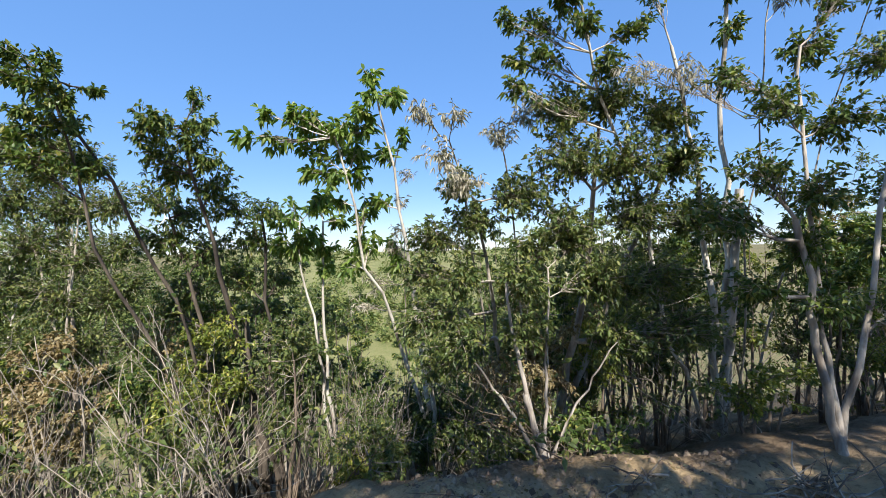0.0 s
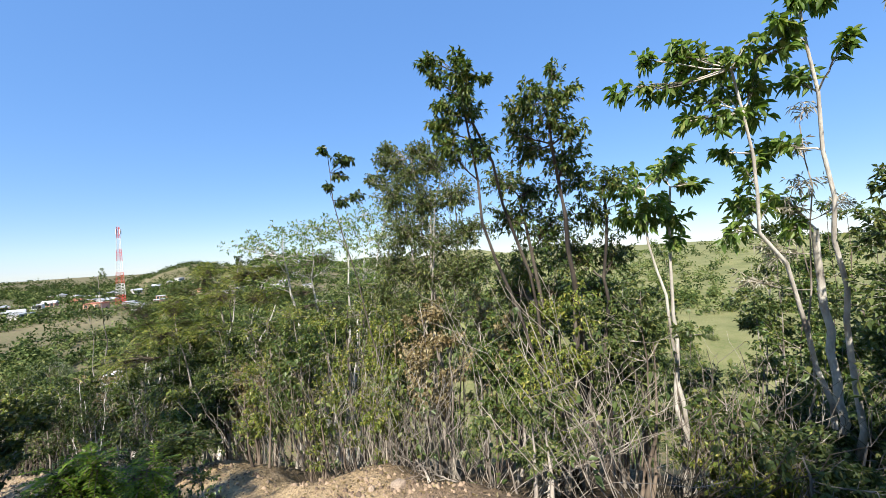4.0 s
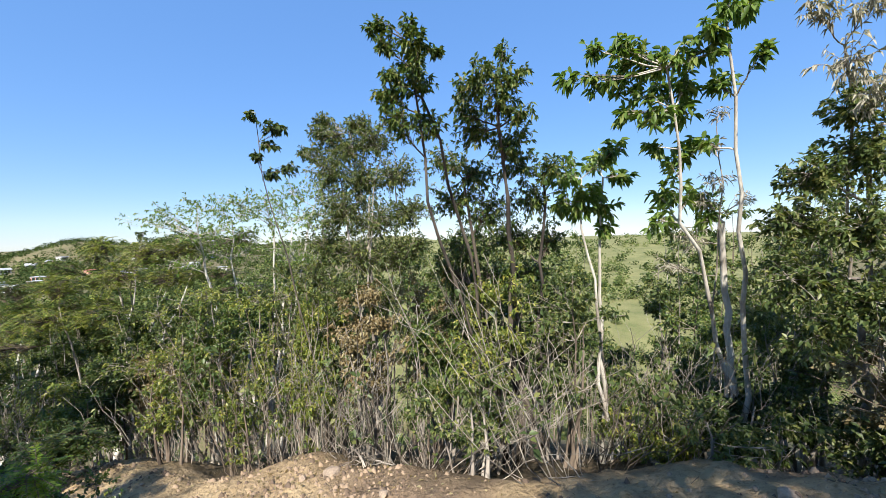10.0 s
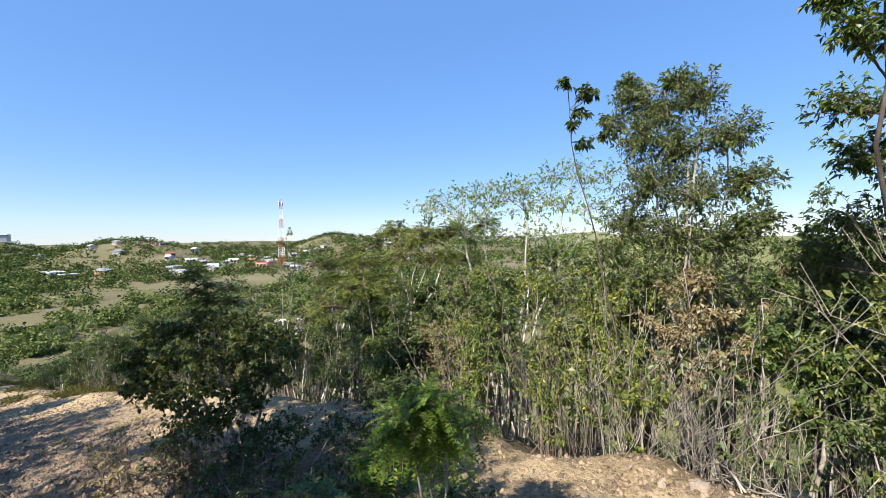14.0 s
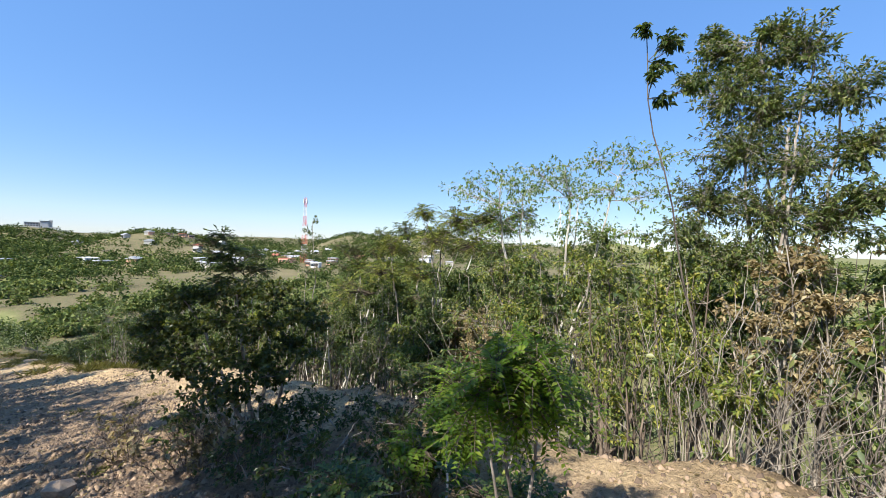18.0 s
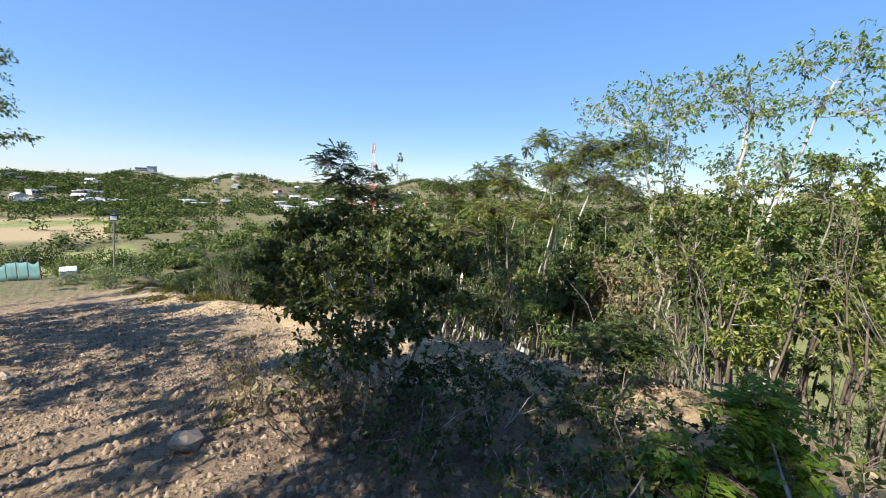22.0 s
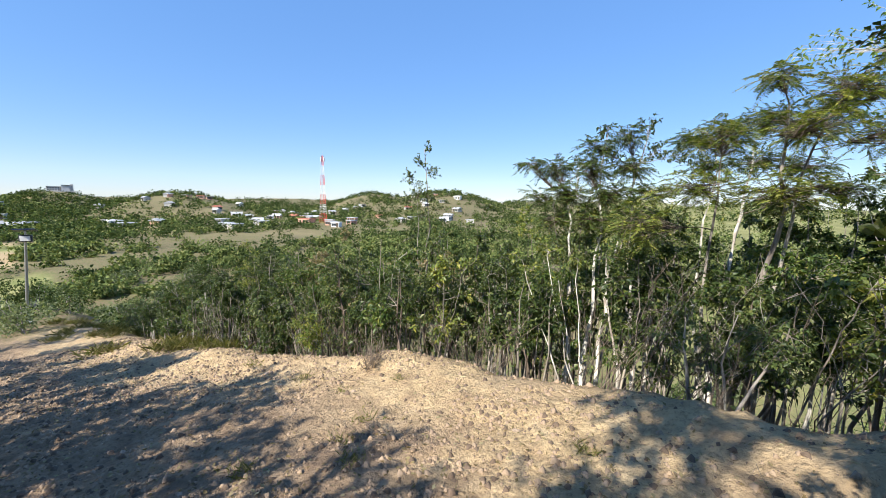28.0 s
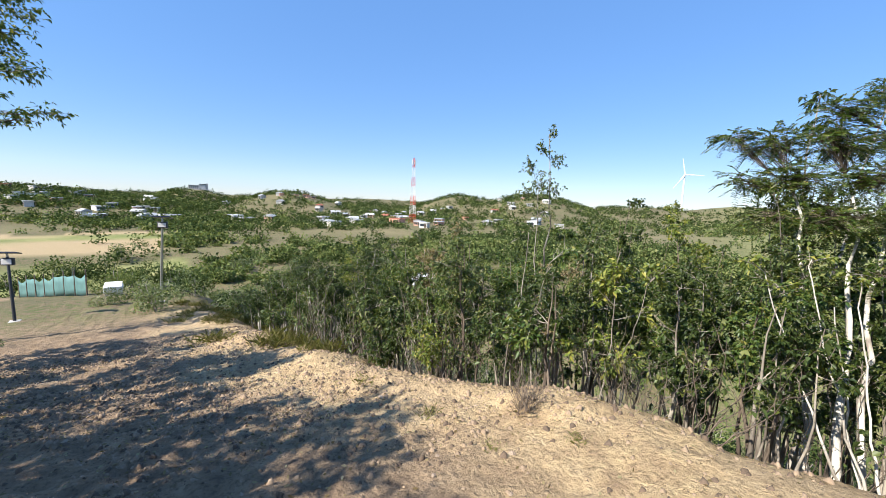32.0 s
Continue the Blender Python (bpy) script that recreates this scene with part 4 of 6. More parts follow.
plant("dark_bush", (-8.67, 2.27), "dense dark green bush with rounded leaves in the shade", "bush",
      [(0, 0, -9.13, 1.84, -0.12, 0.03, 0.008), (0.1, 0.05, -8.75, 2.17, 0.06, 0.03, 0.008), (0.2, 0, -8.38, 2.42, 0.00, 0.03, 0.008), (-0.1, 0, -9.41, 1.61, -0.35, 0.025, 0.007), (0.25, 0.1, -8.11, 2.66, -0.26, 0.025, 0.007), (0.1, -0.1, -8.66, 1.82, -0.44, 0.02, 0.006)],
      [(-9.19, 1.79, -0.04, 0.25, 0.15, 36), (-8.98, 2.04, 0.01, 0.29, 0.17, 42), (-8.69, 2.23, 0.06, 0.28, 0.16, 42), (-8.41, 2.40, 0.04, 0.27, 0.17, 42),
       (-8.18, 2.61, -0.15, 0.27, 0.17, 40), (-8.01, 2.77, -0.26, 0.15, 0.14, 18), (-9.32, 1.57, -0.33, 0.25, 0.19, 36), (-9.01, 1.77, -0.30, 0.28, 0.20, 44),
       (-8.67, 2.02, -0.24, 0.31, 0.19, 50), (-8.35, 2.24, -0.25, 0.30, 0.21, 50), (-8.12, 2.44, -0.46, 0.26, 0.19, 36), (-9.27, 1.54, -0.62, 0.19, 0.15, 22),
       (-8.88, 1.69, -0.59, 0.27, 0.17, 36), (-8.54, 1.92, -0.58, 0.30, 0.21, 44), (-8.23, 2.13, -0.58, 0.29, 0.20, 40), (-8.06, 2.27, -0.75, 0.22, 0.16, 20),
       (-8.55, 1.83, -0.88, 0.26, 0.15, 22), (-8.86, 1.67, -0.74, 0.15, 0.10, 12), (-8.27, 1.99, -0.90, 0.25, 0.16, 20), (-9.15, 1.51, -0.16, 0.19, 0.13, 12),
       (-8.95, 1.51, -0.41, 0.21, 0.14, 14), (-8.58, 1.57, -0.57, 0.22, 0.13, 14), (-8.18, 1.68, -0.65, 0.22, 0.11, 12), (-7.91, 1.82, -0.68, 0.21, 0.11, 12),
       (-7.76, 2.00, -0.60, 0.21, 0.12, 12), (-7.58, 2.25, -0.40, 0.19, 0.12, 12), (-7.63, 2.41, -0.15, 0.16, 0.12, 10), (-8.92, 1.66, 0.06, 0.18, 0.10, 12),
       (-7.92, 1.65, -0.75, 0.21, 0.09, 9)], leaf=(0.045, 0.03), leaf_mat=M_LEAF_BUSH, twig_leaves=13, droop=0.2, round_leaf=True, thick=1.15)
fern_tree("feathery_shrub", (-9.27, 2.52), "tall dark shoots rising out of the dark bush", "shrub",
      [(0, 0, -9.32, 2.28, 0.61, 0.01, 0.004), (0.1, 0, -9.17, 2.40, 0.38, 0.008, 0.003), (0, 0.1, -9.05, 2.54, 0.43, 0.007, 0.003)],
      [(-9.36, 2.25, 0.65, 0.11, 0.06, 6), (-9.42, 2.16, 0.56, 0.10, 0.06, 5), (-9.23, 2.36, 0.49, 0.11, 0.06, 6), (-9.32, 2.22, 0.38, 0.15, 0.07, 7),
       (-9.07, 2.52, 0.43, 0.13, 0.06, 5), (-9.18, 2.35, 0.27, 0.18, 0.08, 8), (-9.00, 2.55, 0.25, 0.16, 0.07, 6), (-9.21, 2.20, 0.11, 0.20, 0.08, 8)], length=0.14, leaf_mat=M_LEAF_DARK, leaflet=(0.04, 0.022), pairs=6)
fern_tree("bright_sapling", (-5.06, 1.60), "bright green sapling with paired leaflets in the hollow", "sapling",
      [(0, 0, -5.07, 1.50, 0.21, 0.012, 0.004), (0.05, 0.05, -5.19, 1.50, 0.09, 0.01, 0.004), (-0.04, 0.03, -4.94, 1.50, 0.17, 0.01, 0.004)],
      [(-5.43, 1.66, 0.01, 0.08, 0.06, 7), (-5.06, 1.30, 0.15, 0.06, 0.06, 7), (-5.09, 1.53, 0.12, 0.07, 0.06, 7), (-4.97, 1.45, 0.15, 0.06, 0.06, 7), (-4.91, 1.46, 0.09, 0.05, 0.06, 7), (-5.01, 1.48, 0.05, 0.06, 0.06, 7), (-5.03, 1.34, 0.24, 0.06, 0.06, 7), (-5.06, 1.48, 0.25, 0.06, 0.06, 7), (-4.93, 1.43, 0.26, 0.06, 0.06, 7), (-4.96, 1.77, 0.07, 0.06, 0.06, 7), (-5.25, 1.52, -0.08, 0.05, 0.06, 7)], length=0.13, leaflet=(0.026, 0.012), pairs=10)
fern_tree("bright_sapling", (-5.60, 1.75), "young leafy sapling with yellow-green tips", "sapling",
      [(0, 0, -6.00, 2.37, -0.45, 0.01, 0.004)],
      [(-5.98, 2.39, -0.49, 0.13, 0.09, 8), (-5.86, 2.34, -0.67, 0.18, 0.11, 9), (-6.07, 2.17, -0.72, 0.18, 0.10, 8)], length=0.14, leaflet=(0.045, 0.024), pairs=7)
fern_tree("sapling", (-4.90, 1.45), "low sapling with small paired leaves beside the path", "sapling",
      [(0, 0, -5.94, 1.51, -0.62, 0.01, 0.004), (0.1, 0.1, -5.23, 1.95, -0.58, 0.01, 0.004)],
      [(-5.90, 1.42, -0.60, 0.21, 0.10, 12), (-5.98, 1.22, -0.71, 0.16, 0.10, 10), (-5.60, 1.39, -0.67, 0.19, 0.09, 10), (-5.23, 1.95, -0.58, 0.14, 0.10, 9),
       (-5.10, 1.92, -0.69, 0.16, 0.10, 8), (-5.50, 1.86, -0.61, 0.14, 0.07, 6)], length=0.12, leaf_mat=M_LEAF, leaflet=(0.034, 0.02), pairs=7)
fern_tree("sapling", (-6.95, 2.75), "slim sapling with sparse leaves standing on stony ground", "sapling",
      [(0, 0, -6.98, 3.32, -0.86, 0.012, 0.004), (0.1, 0.1, -6.83, 3.49, -0.86, 0.01, 0.004)],
      [(-7.04, 3.27, -0.79, 0.22, 0.11, 14), (-6.82, 3.52, -0.79, 0.22, 0.11, 14), (-6.96, 3.55, -0.68, 0.27, 0.10, 12)], length=0.16, leaf_mat=M_LEAF_DARK, leaflet=(0.042, 0.024), pairs=7)
plant("dry_vine", (0.60, 4.00), "pale dry vine with withered pods hanging over the crowns", "vine",
      [(0, 0, -0.40, 2.90, 2.37, 0.02, 0.006), (0.2, 0.1, 0.01, 2.85, 2.48, 0.02, 0.006)],
      tufts([(-0.70, 2.68, 2.54, 0.13), (-0.41, 2.72, 2.53, 0.12), (-0.54, 2.71, 2.21, 0.19), (-0.02, 2.81, 2.41, 0.19), (-0.38, 2.62, 2.01, 0.20), (0.28, 2.83, 2.62, 0.15)], 110), leaf=(0.05, 0.011), leaf_mat=M_LEAF_PALE, bark=M_TWIG, twig=M_TWIG, twig_leaves=9, droop=0.7)
plant("yellow_shrub", (-8.20, 5.60), "yellow-green shrub catching the sun below the white tree", "shrub",
      [(0, 0, -8.04, 6.24, -0.42, 0.02, 0.006), (0.2, 0, -7.55, 6.80, -0.41, 0.02, 0.006), (-0.2, 0, -8.49, 5.99, -0.61, 0.015, 0.005)],
      [(-8.50, 6.00, -0.53, 0.39, 0.31, 30), (-8.09, 6.37, -0.28, 0.38, 0.30, 34), (-7.66, 6.70, -0.34, 0.41, 0.30, 34), (-7.97, 6.20, -0.86, 0.45, 0.30, 36),
       (-7.53, 6.70, -0.85, 0.45, 0.34, 36), (-7.17, 7.17, -0.62, 0.41, 0.34, 30), (-8.32, 5.88, -1.12, 0.38, 0.30, 24), (-7.68, 6.25, -1.34, 0.44, 0.29, 26),
       (-7.16, 6.86, -1.25, 0.44, 0.33, 26)], leaf=(0.044, 0.021), leaf_mat=M_LEAF_YELLOW, bark=M_TWIG, twig=M_TWIG, twig_leaves=13, thick=0.8)
plant("yellow_shrub", (-6.40, 5.40), "sunlit olive shrub with pale stems among the scrub", "shrub",
      [(0, 0, -6.56, 5.06, 0.42, 0.02, 0.006), (0.2, 0, -6.02, 5.35, 0.36, 0.02, 0.006), (-0.2, 0, -7.16, 4.82, 0.24, 0.015, 0.005)],
      [(-7.16, 4.83, 0.32, 0.37, 0.29, 28), (-6.67, 5.10, 0.50, 0.41, 0.29, 32), (-6.12, 5.41, 0.43, 0.40, 0.31, 32), (-5.65, 5.65, 0.45, 0.39, 0.32, 30),
       (-6.91, 4.74, -0.22, 0.44, 0.32, 30), (-6.37, 5.04, -0.12, 0.47, 0.32, 34), (-5.78, 5.38, -0.17, 0.46, 0.33, 34), (-5.36, 5.72, -0.08, 0.39, 0.31, 24),
       (-7.34, 4.51, -0.33, 0.37, 0.29, 20), (-6.15, 4.93, -0.62, 0.46, 0.27, 22)], leaf=(0.042, 0.02), leaf_mat=M_LEAF_YELLOW, bark=M_TWIG, twig=M_TWIG, twig_leaves=12, thick=1.2)
plant("grey_trunked_tree", (0.23, 2.55), "pale grey tree with several stems leaning from one foot", "tree",
      [(0, 0, 0.07, 2.55, 0.38, 0.035, 0.022), (0.01, 0.01, -0.34, 2.50, 0.66, 0.02, 0.008), (0.01, 0, -0.07, 2.55, 1.22, 0.028, 0.01), (0.02, 0, 0.30, 2.60, 1.32, 0.018, 0.006), (0.02, 0.02, 0.80, 2.45, 0.74, 0.014, 0.005)],
      tufts([(0.11, 2.78, 1.21, 0.20), (-0.06, 2.29, 1.31, 0.17), (0.64, 2.70, 1.22, 0.18), (0.15, 2.61, 1.51, 0.19), (0.63, 2.73, 1.54, 0.20)], 190), leaf=(0.046, 0.021), leaf_mat=M_LEAF_OLIVE, bark=M_BARK, twig=M_TWIG, twig_leaves=11)
plant("dry_vine", (-0.45, 4.25), "pale dry vine hanging on a thin trunk", "vine",
      [(0, 0, -0.73, 3.70, 2.11, 0.012, 0.004)],
      tufts([(-0.70, 3.75, 1.70, 0.14), (-0.69, 3.85, 1.96, 0.12), (-0.76, 3.82, 1.52, 0.13), (-0.43, 3.82, 1.54, 0.09), (-0.60, 3.91, 2.29, 0.10), (-0.96, 3.63, 1.17, 0.16), (-1.11, 3.69, 0.95, 0.14)], 70), leaf=(0.055, 0.01), leaf_mat=M_LEAF_PALE, bark=M_TWIG, twig=M_TWIG, twig_leaves=7, droop=0.5)
plant("dry_vine", (2.75, 3.20), "pale dry vine draped over the tall crown", "vine",
      [(0, 0, 2.23, 2.30, 4.06, 0.014, 0.004), (0.1, 0, 3.23, 2.20, 3.93, 0.014, 0.004)],
      tufts([(2.16, 2.25, 4.14, 0.20), (2.25, 2.39, 3.78, 0.18), (2.52, 2.37, 3.64, 0.18), (2.90, 2.20, 4.05, 0.21), (3.27, 2.22, 3.88, 0.22), (1.16, 2.20, 2.78, 0.17), (0.86, 2.31, 2.82, 0.15), (2.19, 2.24, 4.49, 0.20), (4.32, 2.32, 4.44, 0.24)], 120), leaf=(0.055, 0.01), leaf_mat=M_LEAF_PALE, bark=M_TWIG, twig=M_TWIG, twig_leaves=7, droop=0.7)
plant("shade_weed", (-7.45, 1.75), "dark green leafy weed growing in the shade of the bush", "weed",
      [(0, 0, -7.45, 1.82, -0.91, 0.006, 0.003), (0.05, 0.05, -7.30, 1.99, -0.87, 0.006, 0.003), (-0.05, 0, -7.51, 1.58, -0.97, 0.006, 0.003)],
      [(-7.45, 1.82, -0.87, 0.19, 0.11, 16), (-7.30, 1.98, -0.90, 0.17, 0.11, 14), (-7.51, 1.58, -0.97, 0.16, 0.11, 14), (-7.26, 1.69, -1.01, 0.19, 0.10, 16),
       (-7.16, 1.95, -1.03, 0.14, 0.09, 10), (-7.29, 1.49, -1.08, 0.16, 0.08, 12), (-7.11, 1.69, -1.11, 0.16, 0.08, 12), (-7.59, 1.47, -1.11, 0.14, 0.08, 8)], leaf=(0.035, 0.018), leaf_mat=M_LEAF_DARK, twig_leaves=11, droop=0.1)
plant("shade_weed", (-6.45, 1.60), "low dark weed in the shaded hollow", "weed",
      [(0, 0, -6.27, 1.49, -0.59, 0.006, 0.003), (0.05, 0.05, -6.14, 1.61, -0.51, 0.006, 0.003)],
      [(-6.40, 1.38, -0.63, 0.15, 0.11, 12), (-6.24, 1.52, -0.50, 0.17, 0.11, 14), (-6.03, 1.56, -0.63, 0.17, 0.10, 12), (-6.22, 1.39, -0.79, 0.19, 0.10, 12),
       (-6.37, 1.26, -0.82, 0.15, 0.09, 8)], leaf=(0.035, 0.018), leaf_mat=M_LEAF_DARK, twig_leaves=10, droop=0.1)
plant("shade_weed", (-5.30, 2.35), "thin leafy weed on the stony edge", "weed",
      [(0, 0, -5.45, 2.19, -0.52, 0.005, 0.002), (0.05, 0.05, -5.32, 2.29, -0.61, 0.005, 0.002)],
      [(-5.45, 2.18, -0.59, 0.13, 0.09, 8), (-5.31, 2.29, -0.65, 0.13, 0.09, 8), (-5.48, 2.08, -0.71, 0.13, 0.08, 8), (-5.16, 2.28, -0.73, 0.12, 0.07, 6),
       (-4.97, 2.17, -0.85, 0.14, 0.07, 8)], leaf=(0.03, 0.016), leaf_mat=M_LEAF, twig_leaves=9, droop=0.1)
plant("sapling", (-6.85, 2.80), "small leafy shoot with two bare reddish stems", "sapling",
      [(0, 0, -6.88, 2.91, -0.75, 0.012, 0.004), (0.12, 0, -6.76, 3.03, -0.83, 0.01, 0.003)],
      [(-6.90, 2.90, -0.71, 0.17, 0.10, 12), (-7.05, 2.92, -0.62, 0.17, 0.11, 12), (-6.75, 3.05, -0.78, 0.15, 0.09, 10), (-6.87, 3.10, -0.66, 0.17, 0.11, 12),
       (-6.71, 2.98, -0.96, 0.10, 0.06, 5)], leaf=(0.035, 0.018), leaf_mat=M_LEAF_DARK, bark=M_TWIG_BROWN, twig_leaves=10, droop=0.15)
plant("pale_trunked_tree", (-11.00, 6.15), "slim pale-trunked tree forking above the scrub", "tree",
      [(0, 0, -11.29, 6.45, -0.96, 0.045, 0.012), (0.1, 0, -10.92, 6.78, -1.00, 0.03, 0.01), (-0.15, 0, -11.51, 6.23, -1.03, 0.025, 0.008)],
      [(-11.53, 6.25, -0.91, 0.25, 0.19, 14), (-11.27, 6.51, -0.78, 0.28, 0.19, 16), (-10.94, 6.79, -0.88, 0.28, 0.19, 16), (-11.07, 6.46, -1.24, 0.24, 0.17, 10),
       (-10.72, 6.79, -1.16, 0.24, 0.17, 12)], leaf=(0.055, 0.024), leaf_mat=M_LEAF, bark=M_BARK_WHITE, twig=M_TWIG, twig_leaves=12)
plant("pale_stemmed_shrub", (-11.45, 5.00), "tangle of thin pale stems with few leaves", "shrub",
      [(0, 0, -12.17, 4.96, -0.95, 0.012, 0.004), (0.1, 0, -11.94, 5.19, -0.89, 0.012, 0.004), (0.15, 0.05, -11.67, 5.56, -0.94, 0.012, 0.004), (0.05, 0.1, -11.75, 5.16, -1.18, 0.01, 0.004)],
      [(-12.27, 4.90, -0.85, 0.16, 0.09, 7), (-11.92, 5.24, -0.78, 0.16, 0.09, 7), (-11.67, 5.56, -0.94, 0.17, 0.09, 7), (-12.08, 5.03, -1.06, 0.14, 0.08, 4)], leaf=(0.06, 0.028), leaf_mat=M_LEAF_YELLOW, bark=M_BARK_WHITE, twig=M_TWIG, twig_leaves=7)

# low weeds over the shaded hollow beside the dark bush
for x, y, w, h in ((-7.35, 2.35, 0.4, 0.45), (-6.9, 2.05, 0.35, 0.35), (-6.6, 2.6, 0.4, 0.4), (-7.7, 2.75, 0.4, 0.5), (-6.15, 2.1, 0.35, 0.35), (-7.1, 2.9, 0.35, 0.4), (-5.9, 2.75, 0.35, 0.4), (-6.4, 1.75, 0.3, 0.3), (-7.9, 2.2, 0.3, 0.4)):
    z = gz(x, y)
    spots = [(x + rng.normal(0, 0.5 * w), y + rng.normal(0, 0.5 * w), z + h * (0.25 + 0.75 * rng.random()), 0.16, 0.1, 9) for _ in range(9)]
    plant("shade_weed", (x, y), "dark leafy weed growing in the shaded hollow", "weed", [(0.04 * k, 0.03 * k, *spots[k][:3], 0.006, 0.003) for k in range(3)], spots, leaf=(0.038, 0.02), leaf_mat=M_LEAF_DARK if x < -6.5 else M_LEAF, twig_leaves=10, droop=0.1, group="weeds in the hollow")

# ---- scrub along the bank ----
TOP_X = [-26, -20, -16, -13, -11, -9, -7, -5, -4, -2.5, -1.4, -0.9, 0.1, 0.7, 2.0, 4.0, 7.0]
TOP_Z = [-3.0, -1.45, -0.6, -0.5, -0.4, 0.2, 0.9, 1.5, 1.6, 1.4, 0.4, -0.55, -0.5, 0.9, 1.9, 2.3, 2.6]
KINDS = [(M_LEAF_OLIVE, (0.05, 0.023), "olive scrub bush with small leaves on the bank"), (M_LEAF, (0.056, 0.025), "green scrub bush on the bank"),
         (M_LEAF_DARK, (0.054, 0.027), "dark green scrub bush on the bank"), (M_LEAF_YELLOW, (0.048, 0.023), "yellow-green scrub bush on the bank"), (M_LEAF_DRY, (0.05, 0.024), "half-dry brown scrub bush on the bank")]


def scrub_bush(x, y, top, w, kind, n, twigs, low=0.25, grow=1.0, bark=None):
    """A bush of many thin stems that carry loose tufts of small leaves towards their tips."""
    z = gz(x, y)
    h = max(0.5, top - z)
    stems, clumps = [], []
    for k in range(3 if bark is M_BARK_WHITE else 4):
        a, q = rng.random() * 6.283, 0.25 + 0.75 * rng.random()
        tx, ty, tz = x + 0.8 * w * q * math.cos(a), y + 0.8 * w * q * math.sin(a), z + h * (0.98 - 0.35 * q * rng.random())
        stems.append((0.16 * math.cos(a), 0.16 * math.sin(a), tx, ty, tz, (0.009 + 0.012 * rng.random()) * (1.0 + 0.25 * h), 0.004))
        for _ in range(max(2, n // 4)):
            s = low + (1 - low) * rng.random() ** 0.7
            clumps.append((x + (tx - x) * s + rng.normal(0, 0.24 * w), y + (ty - y) * s + rng.normal(0, 0.24 * w), z + (tz - z) * s + rng.normal(0, 0.07) * h, 0.15 * w + 0.08, 0.12 * w + 0.07, twigs))
    return plant("scrub_bush", (x, y), kind[2], "bush", stems, clumps, leaf=(kind[1][0] * grow, kind[1][1] * grow), leaf_mat=kind[0], bark=bark or M_TWIG, twig=M_TWIG, twig_leaves=13, group="scrub on the bank", fine=False)


# rows of scrub down the bank: distance from the edge, spacing, share of the full height, tufts, twigs a tuft, leaf size
ROWS = ((0.75, 1.4, 0.3, 16, 11, 0.85), (1.6, 0.78, 0.7, 34, 14, 0.95), (2.8, 0.9, 0.92, 38, 15, 1.0), (4.8, 1.1, 1.02, 38, 14, 1.25), (8.5, 1.8, 1.0, 36, 13, 1.7), (13.5, 2.5, 1.0, 34, 12, 2.1))
for row, (off, gap, share, tufts, twigs, size) in enumerate(ROWS):
    x = 7.0
    while x > -26:
        e = float(np.interp(x, EDGE_X, EDGE_Y))
        y = e + off * (0.8 + 0.4 * rng.random())
        low_z = float(plateau(np.array(x))) + 0.25
        top = low_z + (float(np.interp(x * (1 + 0.02 * row), TOP_X, TOP_Z)) - low_z) * share * (0.72 + 0.42 * rng.random() if x > -9 else 0.6 + 0.8 * rng.random() ** 1.3) + rng.normal(0, 0.2)
        here = x
        x -= gap * (0.6 + 0.8 * rng.random())
        if row < 3 and -11.9 < here < -10.0 and rng.random() < 0.55:
            continue
        k = KINDS[rng.choice(5, p=[0.3, 0.24, 0.08, 0.33, 0.05] if -8.5 < here < -3 else ([0.34, 0.3, 0.24, 0.08, 0.04] if here > -3 else [0.22, 0.24, 0.48, 0.04, 0.02]))]
        thick = 1.35 if row in (1, 2, 3) and here > 0.6 else 1.0
        scrub_bush(here, y, top, (0.5 + 0.12 * row) * (0.75 + 0.5 * rng.random()), k, int(tufts * thick), twigs, 0.42 if row < 3 else 0.3, size, (M_TWIG, M_TWIG_BROWN, M_BARK, M_BARK_WHITE)[int(rng.choice(4, p=[0.22, 0.54, 0.18, 0.06]))])
x = 4.5
while x > -8:
    e = float(np.interp(x, EDGE_X, EDGE_Y))
    if vnoise(np.array(x * 1.1), np.array(0.5), 71) > 0.42:
        dry_shrub(x, e + 0.45 + 1.5 * rng.random(), 0.7 + 1.2 * rng.random(), 15, 1.1, (rng.normal(0, 0.6), rng.normal(-0.05, 0.3)), M_TWIG if rng.random() < 0.4 else M_TWIG_BROWN, 0.35)
    x -= 0.42 * (0.6 + 0.8 * rng.random())
while x > -20:
    e = float(np.interp(x, EDGE_X, EDGE_Y))
    dry_shrub(x, e + 0.45 + 1.2 * rng.random(), 0.8 + 0.8 * rng.random(), 12, 0.7, (rng.normal(0, 0.3), -0.05), M_TWIG if rng.random() < 0.3 else M_TWIG_BROWN, 0.3)
    x -= 0.55 * (0.6 + 0.8 * rng.random())

for x, y, h, n in ((-4.5, 3.75, 1.1, 18), (-3.9, 3.8, 1.3, 18), (-3.4, 4.0, 1.0, 16), (-1.6, 4.4, 1.6, 20), (-0.9, 4.0, 1.4, 18)):
    dry_shrub(x, y, h, n, 0.75, (rng.normal(0, 0.2), -0.15), M_TWIG, 0.1)

